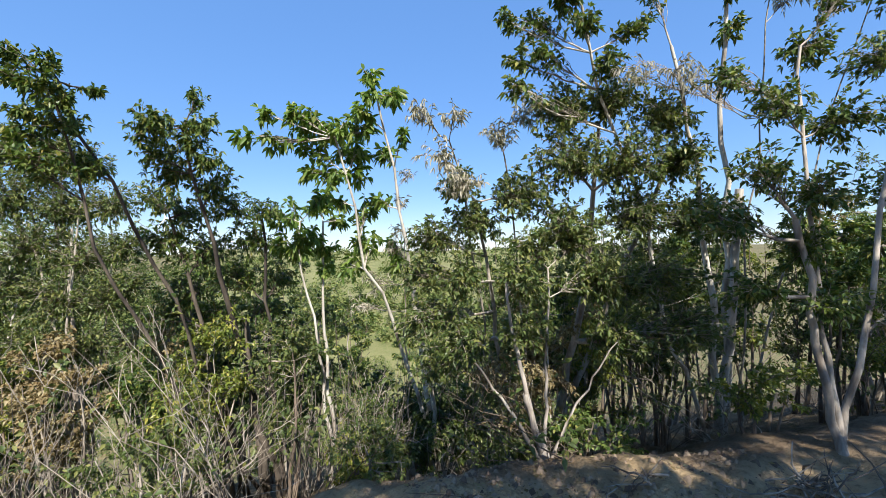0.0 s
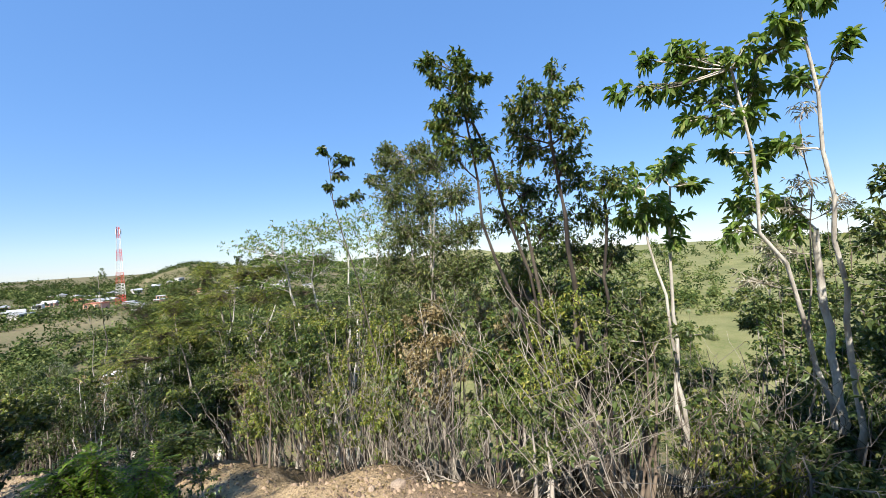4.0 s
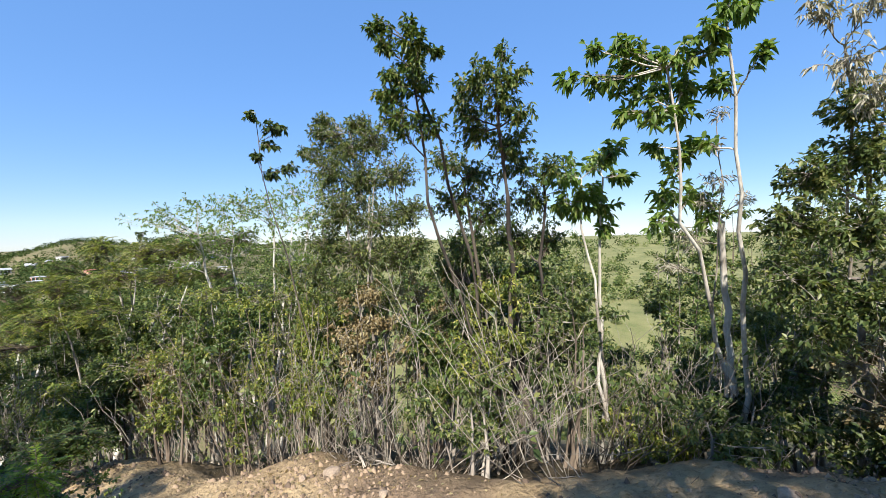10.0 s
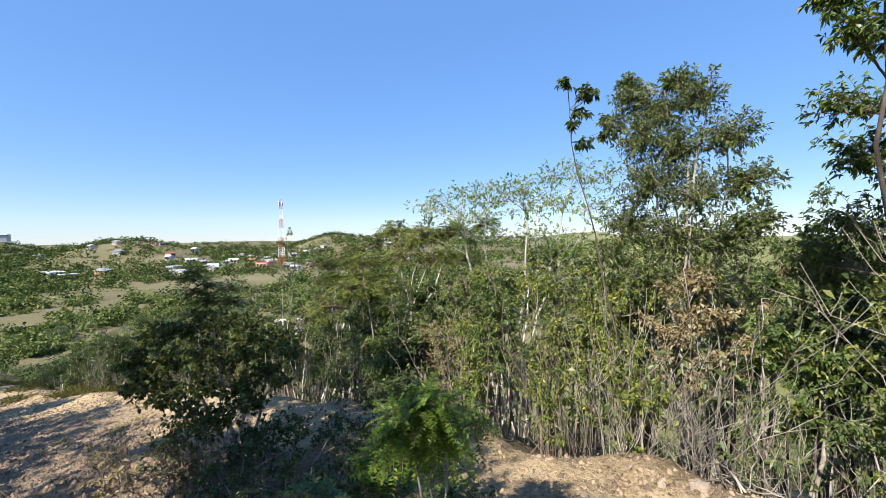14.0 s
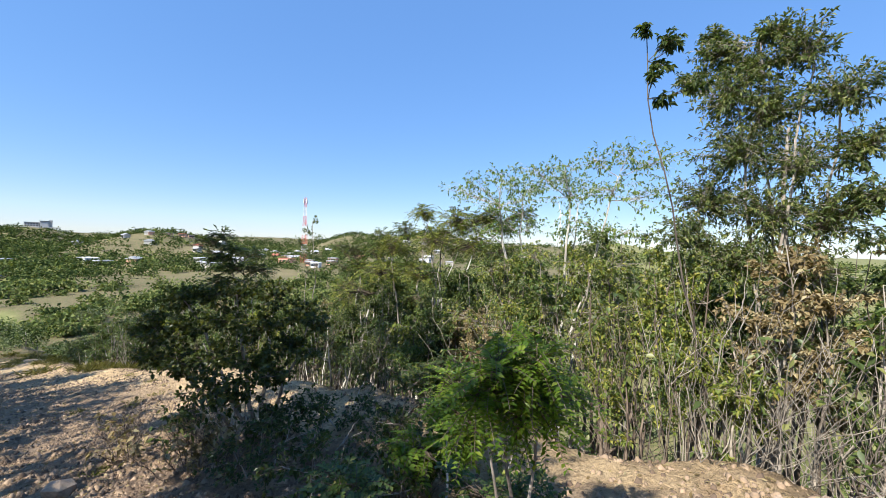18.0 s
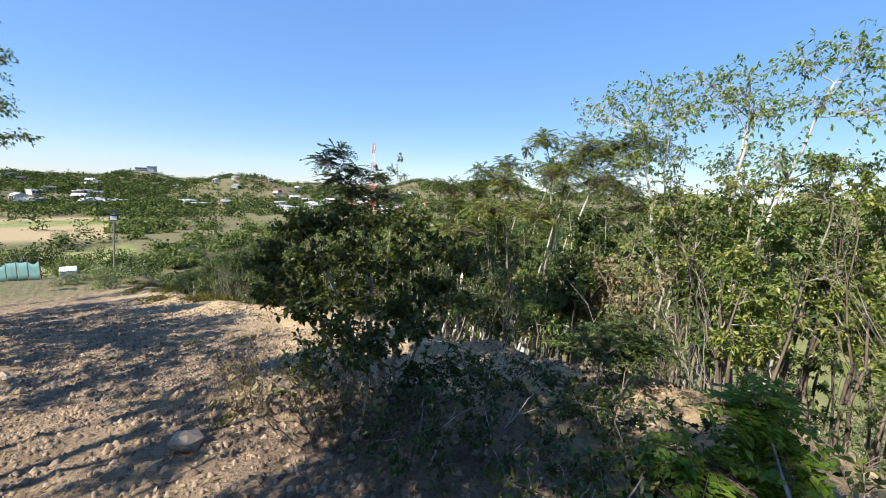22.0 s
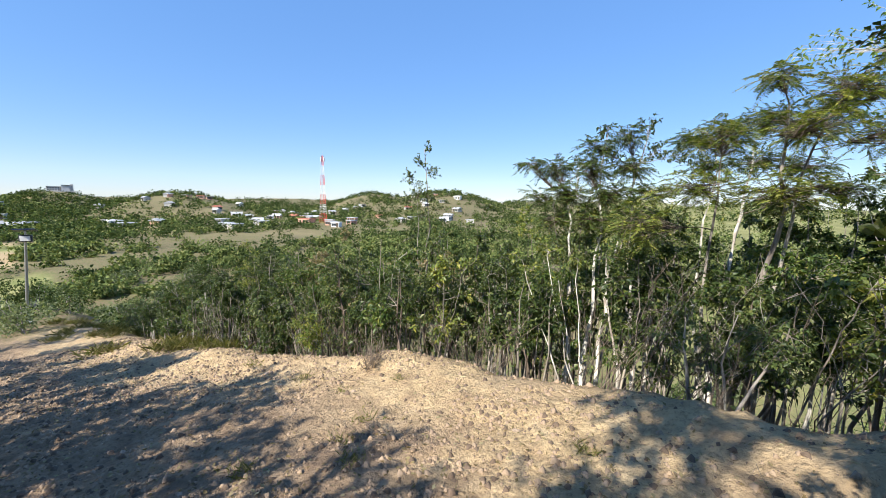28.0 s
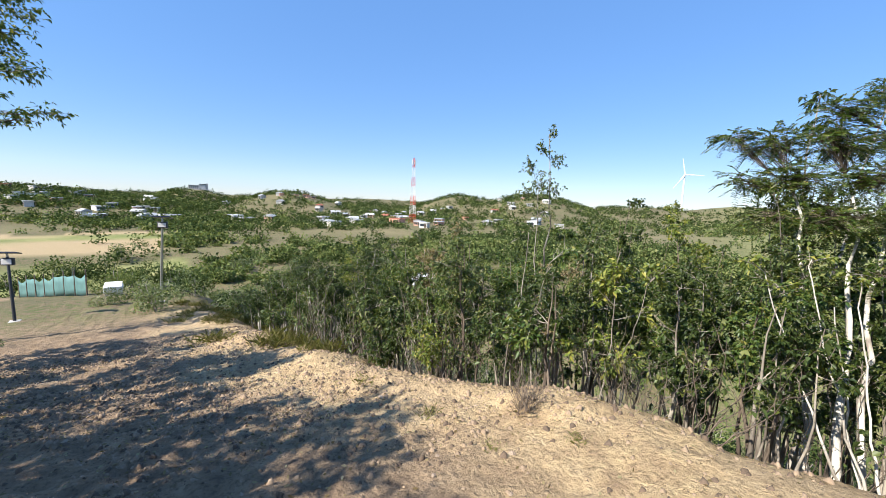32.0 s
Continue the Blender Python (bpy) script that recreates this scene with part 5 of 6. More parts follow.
# thin pale saplings standing up out of the scrub
x = -8.5
while x > -18:
    e = float(np.interp(x, EDGE_X, EDGE_Y))
    y = e + 0.6 + 1.8 * rng.random()
    z = gz(x, y)
    h = (1.4 + 0.8 * rng.random()) * (1.0 if x > -14.5 else 0.75)
    tip = (x + rng.normal(0, 0.25), y + rng.normal(0, 0.2), z + h)
    clumps = [(tip[0] + rng.normal(0, 0.18), tip[1] + rng.normal(0, 0.18), z + h * (0.35 + 0.65 * rng.random()), 0.2, 0.16, 14) for _ in range(9)]
    k = KINDS[int(rng.choice(4, p=[0.3, 0.3, 0.25, 0.15]))]
    plant("thin_sapling", (x, y), "thin pale-stemmed sapling with a sparse leafy top", "tree", [(0, 0, *tip, 0.01, 0.004), (0.1, 0.05, tip[0] + 0.3, tip[1], tip[2] - 0.3, 0.008, 0.003)], clumps, leaf=(0.07, 0.032), leaf_mat=k[0], bark=M_TWIG, twig=M_TWIG, twig_leaves=9, group="thin saplings on the bank")
    x -= 0.75 * (0.6 + 0.8 * rng.random())

# ---- shade trees along the near side of the path ----
rng = np.random.default_rng(19)
for x, y, h, w, n in ((4.6, -4.0, 7.4, 1.9, 74), (2.6, -3.9, 7.6, 1.9, 80), (0.6, -4.1, 7.8, 1.6, 42), (-1.2, -4.0, 7.0, 1.7, 54), (-5.0, -3.8, 6.6, 1.7, 12), (-7.1, -3.6, 7.5, 1.6, 56), (-7.9, -3.0, 5.2, 1.2, 16), (-9.5, -3.4, 9.5, 1.6, 58), (-12.1, -3.9, 6.0, 1.7, 26), (-14.8, -3.9, 6.0, 1.8, 66), (-17.8, -3.9, 5.8, 1.9, 66), (-21.2, -4.0, 5.8, 1.9, 44), (-25.8, -3.3, 11.5, 2.6, 60)):
    z = gz(x, y)
    stems = [(0, 0, x, y, z + h * 0.8, 0.09, 0.03), (0.2, 0.1, x + 0.7, y + 0.4, z + h * 0.75, 0.06, 0.02), (-0.2, 0.1, x - 0.8, y + 0.2, z + h * 0.7, 0.06, 0.02)]
    clumps = []
    for _ in range(n):
        a, q = rng.random() * 6.283, rng.random() ** 0.5
        clumps.append((x + w * q * math.cos(a), y + w * q * math.sin(a), z + h * (0.45 + 0.52 * rng.random() * (1 - 0.4 * q * q)), 0.45, 0.32, 20))
    plant("shade_tree", (x, y), "leafy green tree beside the dirt path", "tree", stems, clumps, leaf=(0.12, 0.055), leaf_mat=M_LEAF, twig_leaves=9, group="shade trees by the path", fine=False)
rng = np.random.default_rng(23)

# ---- bushes on the lower slope and the valley floor ----
def puff(n, radius, height, size, low=0.0):
    """Leaf points of a loose dome with lobes, as leaf arrays round the origin."""
    lobes = [(rng.normal(0, 0.45 * radius), rng.normal(0, 0.45 * radius), height * (low + (0.85 - low) * rng.random()), radius * (0.35 + 0.25 * rng.random())) for _ in range(9)]
    pick = rng.integers(0, 9, n)
    L = np.array(lobes)[pick]
    d = unit(rng.normal(0, 1, (n, 3)))
    P = L[:, :3] + d * L[:, 3:] * np.array([1, 1, 0.75]) * (0.6 + 0.45 * rng.random((n, 1)))
    P[:, 2] = np.maximum(P[:, 2], 0.05)
    s = size * (0.6 + 0.8 * rng.random(n))
    return small_leaves(P, unit(d * 0.5 + rng.normal(0, 0.6, (n, 3))), s, s * 0.6, 0.15)


TEMPLATES = []
for k in range(8):
    r, h = 1.0 + 0.4 * rng.random(), 1.6 + 1.0 * rng.random()
    ob = thing("valley_bush", (-40, -40 - 6 * k, gz(-40, -40 - 6 * k)), ("rounded green bush on the slope", "olive thorn bush on the slope", "dark green bush on the slope", "pale green bush on the slope")[k % 4], "bush", "bushes on the slope")
    v, f = puff(1500, r, h, 0.13)
    tagged(part_mesh("crown", mesh_from("crown", v, [f]), (M_WOODS_PALE, M_LEAF_GREY, M_WOODS, M_LEAF_OLIVE)[k % 4], ob), kind="stuff")
    v, f = tubes([(bent((0, 0, -0.1), (rng.normal(0, 0.3 * r), rng.normal(0, 0.3 * r), h * 0.8), 6, 0.1), np.linspace(0.05, 0.015, 6)) for _ in range(3)], 5)
    part_mesh("trunk", mesh_from("trunk", v, f, True), M_BARK, ob)
    TEMPLATES.append(ob)
count = 0
while count < 299:
    yaw, r = radians(-45 + 160 * rng.random()), 24 + 52 * rng.random() ** 0.9
    x, y = -10 - r * math.sin(yaw), r * math.cos(yaw)
    e = float(np.interp(x, EDGE_X, EDGE_Y))
    if (y < e + 8 and x > -27) or math.hypot((x + 48) / 13, (y + 9) / 5.5) < 1 or (x > -40 and -5 < y < 1.5) or (x > -54 and abs(y + 6.6 - (x + 54) * 0.45) < 3) or (y < 0 and x > -40):
        continue
    if math.degrees(yaw) > 86 and 92 < r:
        continue
    s = (0.55 + 0.6 * rng.random()) * (1.0 + r * 0.004)
    if yaw > 1.43:
        if rng.random() < 0.45:
            continue
        s *= 0.6
    m = Matrix.Translation((x, y, gz(x, y) - 0.1)) @ Matrix.Rotation(rng.random() * 6.283, 4, "Z") @ Matrix.Scale(s, 4)
    copy_thing(TEMPLATES[int(rng.integers(0, 8))], m)
    count += 1
for x, y, s in ((-29.5, 1.2, 0.75), (-27.2, 4.2, 0.8), (-31.5, 4.6, 0.9), (-34, 2.9, 0.8), (-24.6, 3.6, 0.55), (-36, 6.5, 1.0), (-30, 8.0, 1.1), (-26, 7.5, 1.1), (-107, -2, 2.0), (-44, 2.5, 0.9), (-47, -0.5, 0.9), (-23.8, -3.6, 0.6), (-20.3, -2.6, 0.45), (-45, 6, 1.3), (-52, 3, 1.4), (-58, 0, 1.3), (-57, -4, 1.3), (-60, -8, 1.5), (-63, -2, 1.5), (-66, -6, 1.6), (-34.5, 0.7, 0.6), (-36.5, 1.8, 0.8), (-33, -0.4, 0.4)):
    m = Matrix.Translation((x, y, gz(x, y) - 0.08)) @ Matrix.Rotation(rng.random() * 6.283, 4, "Z") @ Matrix.Scale(s, 4)
    copy_thing(TEMPLATES[int(rng.integers(0, 8))], m)


def woods(name, label, n, near, far, lo, hi, quads, mat, seed, thin=1.0):
    """Distant scrub trees as one mass."""
    global rng
    kept = rng
    rng = np.random.default_rng(seed)
    V, Fc, base, placed = [], [], 0, 0
    while placed < n:
        m = 400
        yaw, r = np.radians(lo + (hi - lo) * rng.random(m)), near + (far - near) * rng.random(m)
        x, y = -10 - r * np.sin(yaw), r * np.cos(yaw)
        ok = rng.random(m) < np.clip(4.0 * fbm(x * 0.028, y * 0.028, 3, 5) - 1.3 + thin * 0.35, 0.05, 1)
        deg = np.degrees(yaw)
        ok &= ~((deg > 87) & (deg < 113) & (r > 100) & (r < 152) & (rng.random(m) < 0.93)) & ~((deg < 22) & (rng.random(m) < 0.3))
        ok &= ~((deg > 84) & (r < 100) & (rng.random(m) < 0.8)) & ~((deg > 74) & (deg < 82) & (r > 250) & (r < 330) & (rng.random(m) < 0.75))
        ok &= np.hypot(x + 424, y - 46) > 24
        x, y, r = x[ok], y[ok], r[ok]
        z = ground_z(x, y, False)
        for a, b, c, q in zip(x, y, z, r):
            s = (1.2 + 1.5 * rng.random()) * (0.8 + q / 900)
            more = min(4.0, max(0.8, 190 / q))
            v, f = puff(int(quads * more), s, s * 1.2, s * 0.42 / more ** 0.5)
            V.append(v + np.array([a, b, c - 0.3]))
            Fc.append(f + base)
            base += len(v)
        placed += len(x)
    me = mesh_from(name, np.concatenate(V), [np.concatenate(Fc)])
    rng = kept
    return tagged(part_mesh(name, me, mat), label, "woods", kind="stuff")


woods("slope_scrub", "mixed green scrub over the lower slope", 230, 62, 118, -40, 112, 260, M_WOODS_PALE, 15, 2.5)
woods("far_woods", "dark green scrub woods on the valley hills", 3300, 80, 470, 15, 112, 40, M_WOODS, 5)
woods("far_woods", "green scrub trees scattered over the valley", 1600, 80, 420, -25, 112, 46, M_WOODS_PALE, 6)
woods("far_woods", "olive scrub trees scattered over the valley", 1300, 80, 450, -40, 112, 46, M_WOODS, 8)
woods("far_woods", "distant woods along the ridge of the hills", 2600, 340, 560, 25, 115, 22, M_WOODS, 7, 2.0)
woods("far_woods", "dark green woods round the hilltop house", 2700, 255, 470, 80.5, 118, 24, M_WOODS, 9, 4.5)

# ---- radio mast ----
mast = thing("radio_mast", (-190.5, 118.4, gz(-190.5, 118.4)), "tall red and white lattice radio mast in the valley", "mast")
MH = 21.5 - mast.location.z
for k in range(7):
    paths = []
    z0, z1 = MH * k / 7, MH * (k + 1) / 7
    def ring(z):
        w = 2.1 - 1.55 * z / MH
        return [np.array([w * math.cos(a), w * math.sin(a), z]) for a in (0.3, 0.3 + 2.094, 0.3 + 4.189)]
    for j in range(3):
        paths.append((np.array([ring(z0)[j], ring(z1)[j]]), np.array([0.1, 0.09])))
    for q in range(4):
        a0, a1 = ring(z0 + (z1 - z0) * q / 4), ring(z0 + (z1 - z0) * (q + 1) / 4)
        for j in range(3):
            paths.append((np.array([a0[j], a1[(j + 1) % 3]]), np.array([0.05, 0.05])))
            paths.append((np.array([a1[j], a1[(j + 1) % 3]]), np.array([0.045, 0.045])))
    v, f = tubes(paths, 5)
    part_mesh("lattice_section", mesh_from("lattice_section", v, f), M_RED if k % 2 == 0 else M_WHITE, mast, "red lattice section" if k % 2 == 0 else "white lattice section")
for a in range(4):
    part("antenna", box(0.35, 0.35, 2.2, (1.0 * math.cos(a * 1.57), 1.0 * math.sin(a * 1.57), MH - 3), 0.05), M_WHITE, mast)
part("lightning_rod", frustum(0.06, 0.03, 2.2, (0, 0, MH), 6), M_STEEL, mast)


# ---- houses ----
def house(x, y, w, d, h, turn, wall, roof, label, flat=False, windows=3):
    ob = thing("house", (x, y, gz(x, y) - 0.3), label, "house", "houses of the village")
    ob.rotation_euler = (0, 0, radians(turn))
    part("wall", box(w, d, h), wall, ob)
    if flat:
        part("roof", box(w + 0.5, d + 0.5, 0.3, (0, 0, h), 0.04), roof, ob)
    else:
        bm = bmesh.new()
        c = [bm.verts.new(p) for p in ((-w / 2 - 0.4, -d / 2 - 0.5, h), (w / 2 + 0.4, -d / 2 - 0.5, h), (w / 2 + 0.4, 0, h + d * 0.28), (-w / 2 - 0.4, 0, h + d * 0.28), (-w / 2 - 0.4, d / 2 + 0.5, h), (w / 2 + 0.4, d / 2 + 0.5, h))]
        for q in ((0, 1, 2, 3), (3, 2, 5, 4), (0, 3, 4), (1, 5, 2), (0, 4, 5, 1)):
            bm.faces.new([c[i] for i in q])
        bmesh.ops.recalc_face_normals(bm, faces=bm.faces[:])
        part("roof", bm, roof, ob)
    for side in (-1, 1):
        for k in range(windows):
            part("window", box(1.0, 0.14, 1.1, (-w / 2 + w * (k + 0.7) / (windows + 0.4), side * d / 2, h * 0.38), 0.02), M_GLASS_DARK, ob)
        part("door", box(0.95, 0.14, 2.0, (w / 2 - 0.9, side * d / 2, 0.3), 0.02), M_TWIG_BROWN, ob)
    return ob


WALLS = [(M_WHITE, "whitewashed"), (M_CONCRETE, "grey block"), (M_PINK, "salmon-painted"), (M_CONCRETE, "unpainted block")]
for k in range(96):
    if k < 36:
        yaw, r = radians(86 + 17 * rng.random()), 200 + 130 * rng.random()
    else:
        yaw, r = radians(36 + 46 * rng.random()), 175 + 190 * rng.random()
    wall, word = WALLS[int(rng.integers(0, 4))]
    flat = rng.random() < 0.55
    roof, rw = ((M_ROOF_GREY, "grey sheet"), (M_WHITE, "pale"), (M_ROOF_RED, "red"))[int(rng.choice(3, p=[0.82, 0.1, 0.08]))]
    house(-10 - r * math.sin(yaw), r * math.cos(yaw), 3.2 + 2.4 * rng.random(), 3.0 + 1.2 * rng.random(), 2.0 + 0.4 * rng.random(), rng.random() * 180, wall, roof, f"small {word} village house with a {rw} roof", flat)
house(-60.5, 36.5, 4.2, 4, 2.6, 40, M_WHITE, M_WHITE, "white flat-roofed house half hidden by scrub", True)
house(-196, 112, 7, 5, 2.6, 20, M_PINK, M_ROOF_RED, "low salmon-coloured building at the foot of the mast", True)

# the large house on the hill
villa = thing("hilltop_house", (-434, 46, gz(-434, 46) - 0.5), "large pale house with dark upper storeys on a hilltop", "house")
villa.rotation_euler = (0, 0, radians(78))
villa.scale = (0.6, 0.6, 0.6)
part("terrace", box(34, 14, 1.2, (0, 0, 0)), M_CONCRETE, villa)
part("wing", box(13, 9, 5.5, (-7, 0, 1.2)), M_CONCRETE, villa, "pale concrete wing")
part("wing", box(8, 10, 7.5, (4.5, 0, 1.2)), M_ROOF_GREY, villa, "dark grey wing")
part("roof", box(14, 10, 0.5, (-7, 0, 6.7)), M_ROOF_GREY, villa)
part("roof", box(9, 11, 0.5, (4.5, 0, 8.7)), M_GLASS_DARK, villa)
part("tower", box(3, 3, 9, (10, 0, 1.2)), M_CONCRETE, villa)
for k in range(5):
    for lv in range(2):
        part("window", box(1.5, 0.2, 1.6, (-12 + 2.5 * k, -4.5, 2.0 + 2.6 * lv)), M_GLASS_DARK, villa)
        part("window", box(1.5, 0.2, 1.6, (-12 + 2.5 * k, 4.5, 2.0 + 2.6 * lv)), M_GLASS_DARK, villa)

# ---- wind turbine ----
hub = Vector((-360.2, 891.3, 71.9))
tz = gz(hub.x, hub.y)
mill = thing("wind_turbine", (hub.x, hub.y, tz), "white three-bladed wind turbine on a far ridge", "wind turbine")
part("tower", frustum(2.4, 1.4, hub.z - tz, sides=14), M_WHITE, mill)
facing = math.atan2(-hub.x - 11, -hub.y) * -1
body = part("nacelle", box(3.2, 7, 3.2, (0, 0, hub.z - tz - 1.0), 0.4), M_WHITE, mill)
body.rotation_euler = (0, 0, radians(32))
for a in (102, -2, 236):
    bm = frustum(1.3, 0.35, 34, sides=8)
    bmesh.ops.scale(bm, vec=(1, 0.35, 1), verts=bm.verts[:])
    blade = part("blade", bm, M_WHITE, mill)
    blade.matrix_local = Matrix.Translation((1.9, -3.2, hub.z - tz)) @ Matrix.Rotation(radians(32), 4, "Z") @ Matrix.Rotation(radians(90 - a), 4, "Y")


# ---- solar lamps and fence ----
def solar_lamp(x, y, tip, label, pole):
    z = gz(x, y) - 0.1
    ob = thing("solar_street_lamp", (x, y, z), label, "street lamp", "solar lamps by the path")
    t = Vector(tip) - Vector((x, y, z))
    v, f = tubes([(np.array([(0, 0, 0), t * 0.5, t]), np.array([0.05, 0.045, 0.04]))], 10)
    part_mesh("pole", mesh_from("pole", v, f, True), pole, ob)
    part("base_plate", box(0.3, 0.3, 0.06, (0, 0, 0.06), 0.01), M_CONCRETE, ob)
    panel = part("solar_panel", box(0.62, 0.42, 0.04, (0, 0, 0), 0.008), M_PANEL, ob)
    panel.matrix_local = Matrix.Translation(t + Vector((0, 0, 0.12))) @ Matrix.Rotation(radians(72), 4, "Z") @ Matrix.Rotation(radians(-14), 4, "X")
    rim = part("panel_frame", box(0.66, 0.46, 0.025, (0, 0, -0.006), 0.004), M_WHITE, ob)
    rim.matrix_local = panel.matrix_local.copy()
    head = part("lamp_head", box(0.36, 0.14, 0.26, (0, 0, -0.3), 0.02), M_BLACK, ob)
    head.matrix_local = Matrix.Translation(t) @ Matrix.Rotation(radians(72), 4, "Z")
    glass = part("lamp_glass", box(0.28, 0.02, 0.18, (0, -0.08, -0.26), 0.005), M_WHITE, head)
    part("bracket", box(0.06, 0.06, 0.3, (t.x, t.y, t.z - 0.18), 0.01), M_STEEL, ob)


solar_lamp(-32.1, 1.45, (-31.05, 1.6, -1.7), "slender grey solar street lamp on a leaning pole", M_STEEL)
solar_lamp(-30.97, -2.77, (-31.5, -2.9, -3.0), "black solar street lamp beside the dirt lane", M_BLACK)

fence = thing("net_fence", (-48, -5, gz(-48, -5)), "sagging blue-green shade-net fence on wooden posts", "fence")
F0, F1 = Vector((-54.0, -6.6, 0)), Vector((-43.5, -1.9, 0))
for k in range(8):
    p = F0.lerp(F1, k / 7)
    z = gz(p.x, p.y) - fence.location.z
    part("post", frustum(0.045, 0.035, 1.75, (p.x + 48, p.y + 5, z - 0.1), 7), M_TWIG_BROWN, fence)
for k in range(7):
    a, b = F0.lerp(F1, k / 7), F0.lerp(F1, (k + 1) / 7)
    s = np.linspace(0, 1, 9)
    xx, yy = a.x + (b.x - a.x) * s, a.y + (b.y - a.y) * s
    zz = ground_z(xx, yy)
    sag = 1.35 - 0.35 * rng.random() * np.sin(np.pi * s)
    bulge = 0.12 * np.sin(np.pi * s) * rng.normal(0, 1)
    V = []
    for q in (0.02, 0.35, 0.7, 1.0):
        V.append(np.stack([xx + bulge * q * (1 - q) * 3, yy - bulge * q * (1 - q) * 3, zz + sag * q], -1) - np.array(fence.location))
    i = np.arange(36).reshape(4, 9)
    f = np.stack([i[:-1, :-1], i[:-1, 1:], i[1:, 1:], i[1:, :-1]], -1).reshape(-1, 4)
    ob = part_mesh("net", mesh_from("net", np.concatenate(V), [f], True), M_NET, fence)
    sol = ob.modifiers.new("thickness", "SOLIDIFY")
    sol.thickness = 0.01
tank = thing("water_trough", (-38.6, -0.4, gz(-38.6, -0.4)), "small pale concrete trough by the fence", "trough")
part("basin", box(1.5, 0.8, 0.35, (0, 0, 0.3), 0.03), M_WHITE, tank)
for sx in (-0.5, 0.5):
    part("leg", box(0.25, 0.7, 0.34, (sx, 0, -0.03), 0.02), M_CONCRETE, tank)


# ---- stones, clods and litter on the dirt ----
def rock_mesh(seed, rough=0.28):
    r = np.random.default_rng(seed)
    bm = bmesh.new()
    bmesh.ops.create_icosphere(bm, subdivisions=1, radius=1.0)
    for v in bm.verts:
        v.co = v.co * (1 + r.normal(0, rough * 0.6)) * 1.0
        v.co.z = v.co.z * 0.65
    me = bpy.data.meshes.new("stone")
    bm.to_mesh(me)
    bm.free()
    me.materials.append(M_STONE)
    return me


ROCKS = [rock_mesh(40 + k) for k in range(7)]


def stone(x, y, size, label="angular tan stone lying on the dirt"):
    ob = new("stone", ROCKS[int(rng.integers(0, 7))])
    ob.matrix_world = Matrix.Translation((x, y, gz(x, y) + size * 0.2)) @ Matrix.Rotation(rng.random() * 6.283, 4, "Z") @ Matrix.Diagonal((size * (0.8 + 0.5 * rng.random()), size * (0.7 + 0.4 * rng.random()), size * (0.7 + 0.5 * rng.random()), 1))
    return tagged(ob, label, "stone", "stones on the path")


stone(-8.84, 0.82, 0.15, "large angular stone half sunk in the path")
for x, y, s in ((-11.0, -0.5, 0.1), (-12.3, -0.9, 0.09), (-8.0, 1.7, 0.07), (-13.9, 0.2, 0.08), (-1.9, 2.45, 0.045), (-1.1, 2.3, 0.06), (-4.2, 3.1, 0.05), (-3.4, 2.75, 0.04), (-0.5, 2.0, 0.045)):
    stone(x, y, s)
for _ in range(44):
    k = rng.random()
    stone(-11.9 - 3.6 * k, -0.6 - 0.5 * k + rng.normal(0, 0.3), 0.03 + 0.06 * rng.random() ** 1.5, "pale broken stone in a row across the path")
for _ in range(230):
    x = -19 + 20 * rng.random()
    e = float(np.interp(x, EDGE_X, EDGE_Y))
    stone(x, e + 0.1 - 4.2 * rng.random() ** 1.1, 0.011 + 0.024 * rng.random() ** 3)


def scatter(name, label, n, maker, mat):
    x = -22 + 23.5 * rng.random(n)
    y = np.interp(x, EDGE_X, EDGE_Y) + 0.3 - 4.6 * rng.random(n)
    keep = rng.random(n) < np.clip(2.2 * fbm(x * 0.8, y * 0.8, 3, 77) - 0.45, 0.08, 1)
    x, y = x[keep], y[keep]
    v, f = maker(np.stack([x, y, ground_z(x, y)], -1))
    return tagged(part_mesh(name, mesh_from(name, v, f), mat), label, "litter", kind="stuff")


def clod_maker(P):
    n = len(P)
    base = np.array([(1, 0, 0), (-0.5, 0.87, 0), (-0.5, -0.87, 0), (0.4, 0.2, 0.9), (-0.35, 0.1, 0.8), (0.0, -0.4, 0.75)])
    faces = np.array([(0, 1, 3), (1, 4, 3), (1, 2, 4), (2, 5, 4), (2, 0, 5), (0, 3, 5), (3, 4, 5)])
    s = 0.006 + 0.03 * rng.random(n) ** 3.5
    a = rng.random(n) * 6.283
    c, q = np.cos(a), np.sin(a)
    b = base[None] * (1 + rng.normal(0, 0.18, (n, 6, 1)))
    X = (b[..., 0] * c[:, None] - b[..., 1] * q[:, None]) * s[:, None]
    Y = (b[..., 0] * q[:, None] + b[..., 1] * c[:, None]) * s[:, None]
    v = np.stack([X, Y, b[..., 2] * s[:, None] - 0.003], -1) + P[:, None]
    return v.reshape(-1, 3), [(np.arange(n)[:, None, None] * 6 + faces[None]).reshape(-1, 3)]


def litter_maker(P):
    n = len(P)
    d = rng.normal(0, 1, (n, 3)) * np.array([1, 1, 0.15])
    s = 0.02 + 0.03 * rng.random(n)
    v, f = small_leaves(P + np.array([0, 0, 0.006]), d, s, s * 0.5, -0.05, 0.5)
    return v, [f]


scatter("clods", "loose crumbs of tan earth on the path", 52000, clod_maker, M_CLOD)
scatter("dark_crumbs", "dark crumbs of soil and bark on the path", 34000, clod_maker, M_CRUMB)
scatter("leaf_litter", "dry fallen leaves scattered on the path", 24000, litter_maker, M_LEAF_DRY)


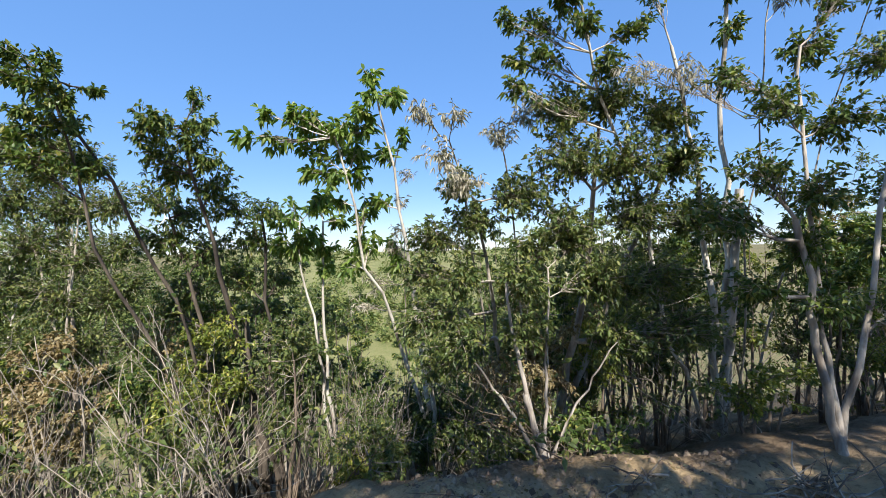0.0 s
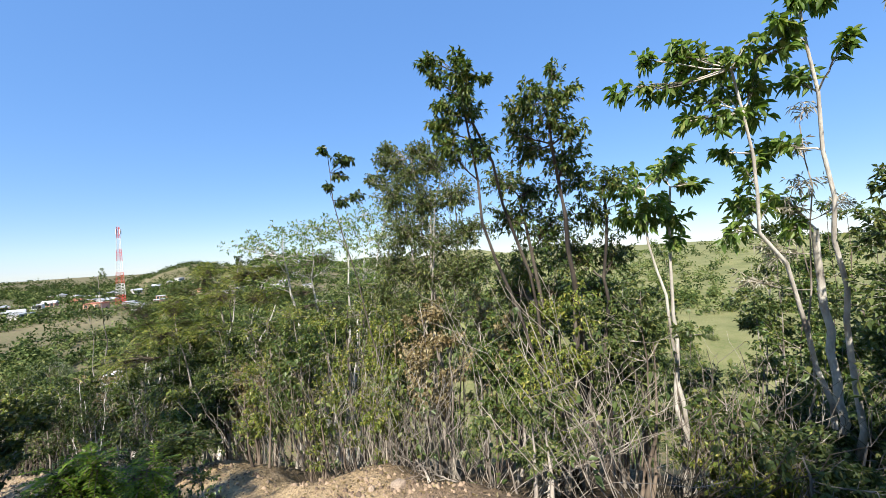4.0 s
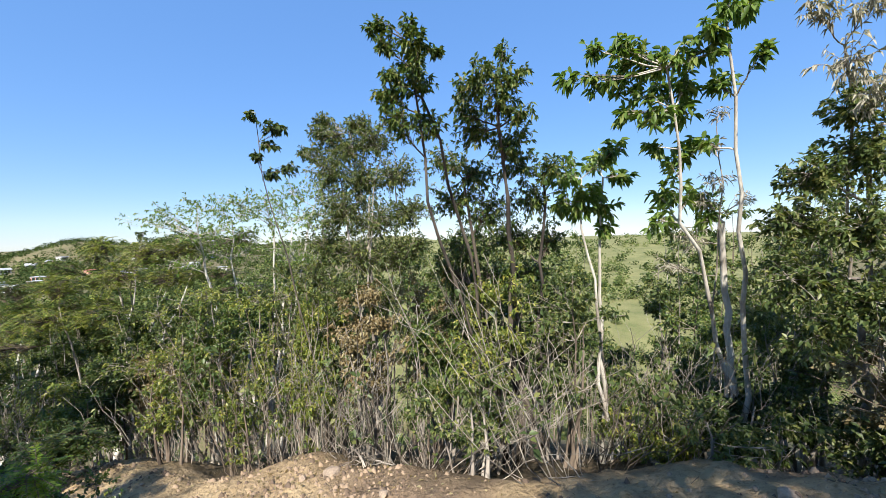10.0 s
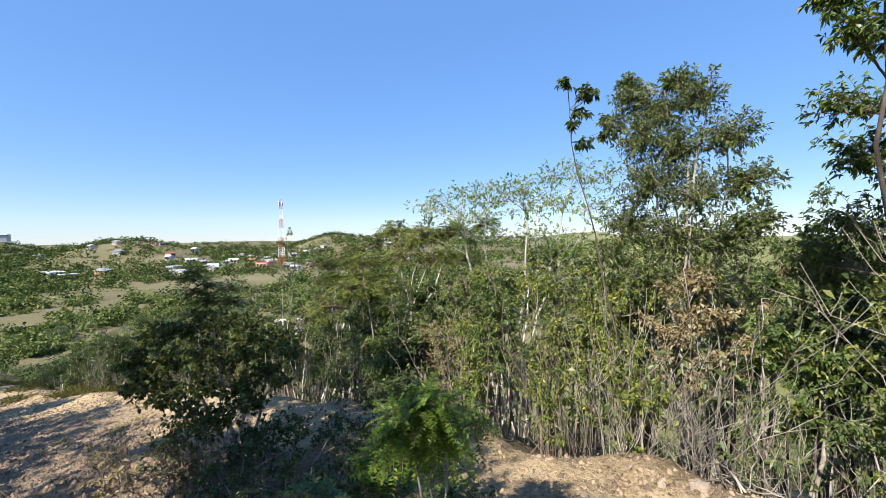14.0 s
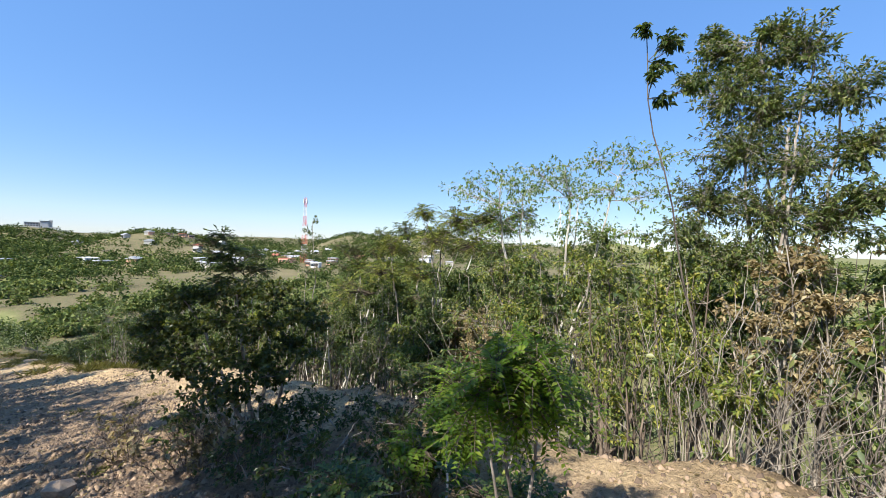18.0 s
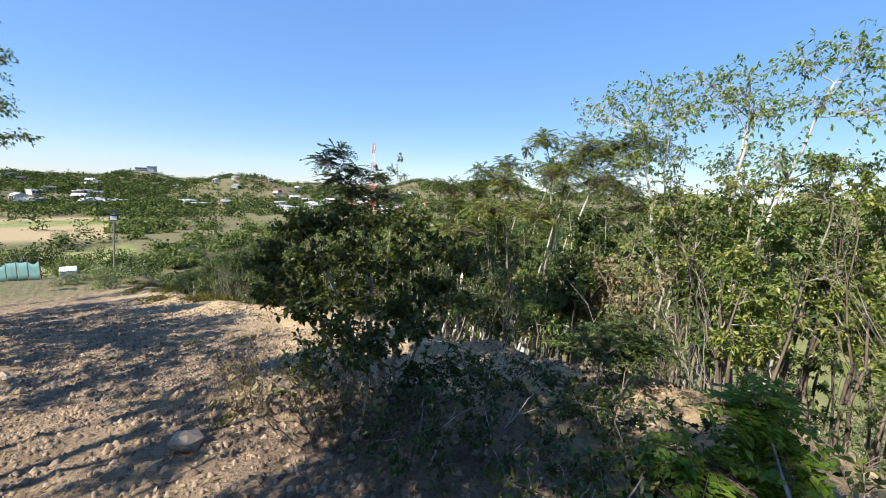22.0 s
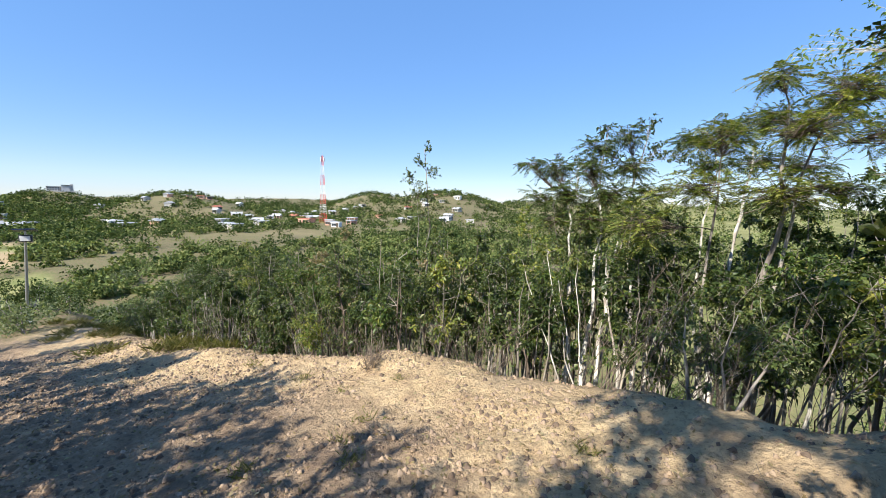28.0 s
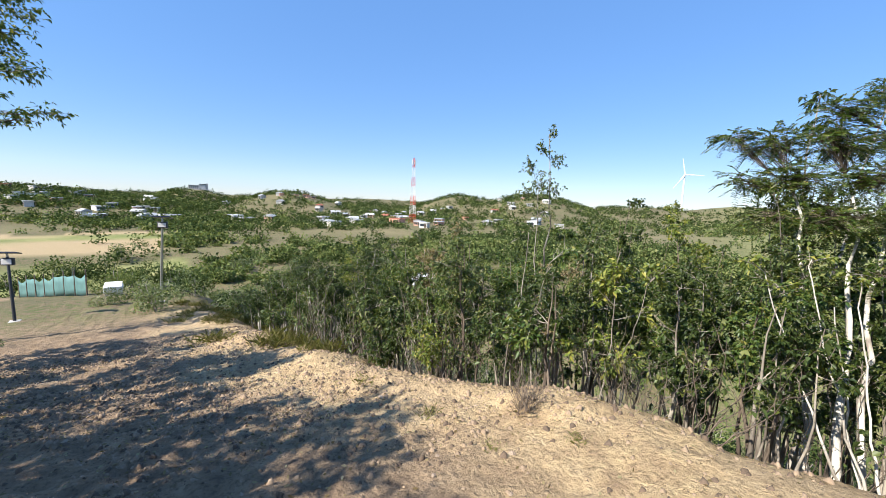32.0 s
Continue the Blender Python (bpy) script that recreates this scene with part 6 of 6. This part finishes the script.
def grass_tuft(x, y, n, h, mat, label, name="grass_tuft"):
    z = gz(x, y)
    ob = thing(name, (x, y, z), label, "grass", "tufts on the bank")
    P = np.stack([rng.normal(0, 0.5 * h, n), rng.normal(0, 0.5 * h, n), np.zeros(n) - 0.01], -1)
    v, f = small_leaves(P, rng.normal(0, 0.45, (n, 3)) + np.array([0, 0, 1.0]), h * (0.5 + 0.7 * rng.random(n)), np.full(n, 0.0035), 0.25)
    tagged(part_mesh("grass", mesh_from("grass", v, [f]), mat, ob), kind="stuff")


dry_shrub(-13.37, 3.45, 0.28, 22, 0.32, (0, 0), M_TWIG_BROWN, 0.0, None, "dry_tuft", "dry brown tuft on the crest of the mound", "")
for x, y in ((-13.05, 2.84), (-12.6, 2.5), (-12.1, 2.2), (-12.9, 3.3), (-11.6, 2.0), (-14.1, 2.9), (-15.2, 2.8), (-10.6, 2.9), (-12.5, 1.5), (-9.2, 1.1), (-9.5, 1.5), (-10.0, 1.9)):
    grass_tuft(x + rng.normal(0, 0.1), y, 60, 0.08 + 0.06 * rng.random(), M_GRASS, "small dry yellow-green grass tuft on the dirt")
for _ in range(46):
    x = -17 - 14 * rng.random()
    grass_tuft(x, float(np.interp(x, EDGE_X, EDGE_Y)) - 0.3 + 2.0 * rng.random() - 0.9 * rng.random(), 150, 0.14 + 0.2 * rng.random(), M_GRASS, "pale dry grass tuft at the end of the path")
for x, y, h in ((-9.2, 1.35, 0.35), (-9.9, 1.5, 0.35), (-7.7, 1.6, 0.35)):
    dry_shrub(x, y, h, 14, 0.4, (0, 0), M_TWIG_BROWN, 0.25, M_LEAF_DRY, "dry_weed", "brown dried weed on the path", "dry weeds on the path")


def brush_pile(x, y, n, size, label):
    """Cut branches thrown down in a heap."""
    z = gz(x, y)
    ob = thing("brush_pile", (x, y, z), label, "branches")
    for k in range(n):
        a = rng.random() * 6.283
        c = np.array([x + rng.normal(0, 0.25 * size), y + rng.normal(0, 0.12 * size), 0])
        d = np.array([math.cos(a), math.sin(a) * 0.7, 0]) * size * (0.15 + 0.4 * rng.random())
        p = bent(c - d, c + d, 7, 0.3)
        p[:, 2] = ground_z(p[:, 0], p[:, 1]) + 0.015 + np.linspace(0, 1, 7) * 0.5 * size * rng.random() + 0.02 * rng.random()
        r = 0.003 + 0.006 * rng.random()
        v, f = tubes([(p, np.linspace(r, r * 0.4, 7))], 5)
        part_mesh("branch", mesh_from("branch", under(ob, v), f, True), M_TWIG if k % 3 else M_TWIG_BROWN, ob)


brush_pile(1.45, 1.5, 36, 0.5, "heap of dry pale cut branches on reddish earth")
brush_pile(0.5, 1.85, 12, 0.35, "dry twigs lying at the edge of the bank")
brush_pile(-3.75, 3.35, 14, 0.4, "dry pale branches at the foot of a tree")
stone(-3.98, 3.16, 0.08, "rounded brown boulder on the sandy edge")
for x, y, h in ((-8.9, 1.8, 0.45), (-9.4, 2.0, 0.4), (-8.1, 1.5, 0.35), (-8.0, 2.1, 0.45), (-6.2, 2.2, 0.4)):
    dry_shrub(x, y, h, 16, 0.5, (0, 0), M_TWIG_BROWN, 0.45, M_LEAF_DRY if y < 1.6 else M_LEAF_DARK, "dry_weed", "brown half-dry weed at the foot of the bush", "dry weeds on the path")
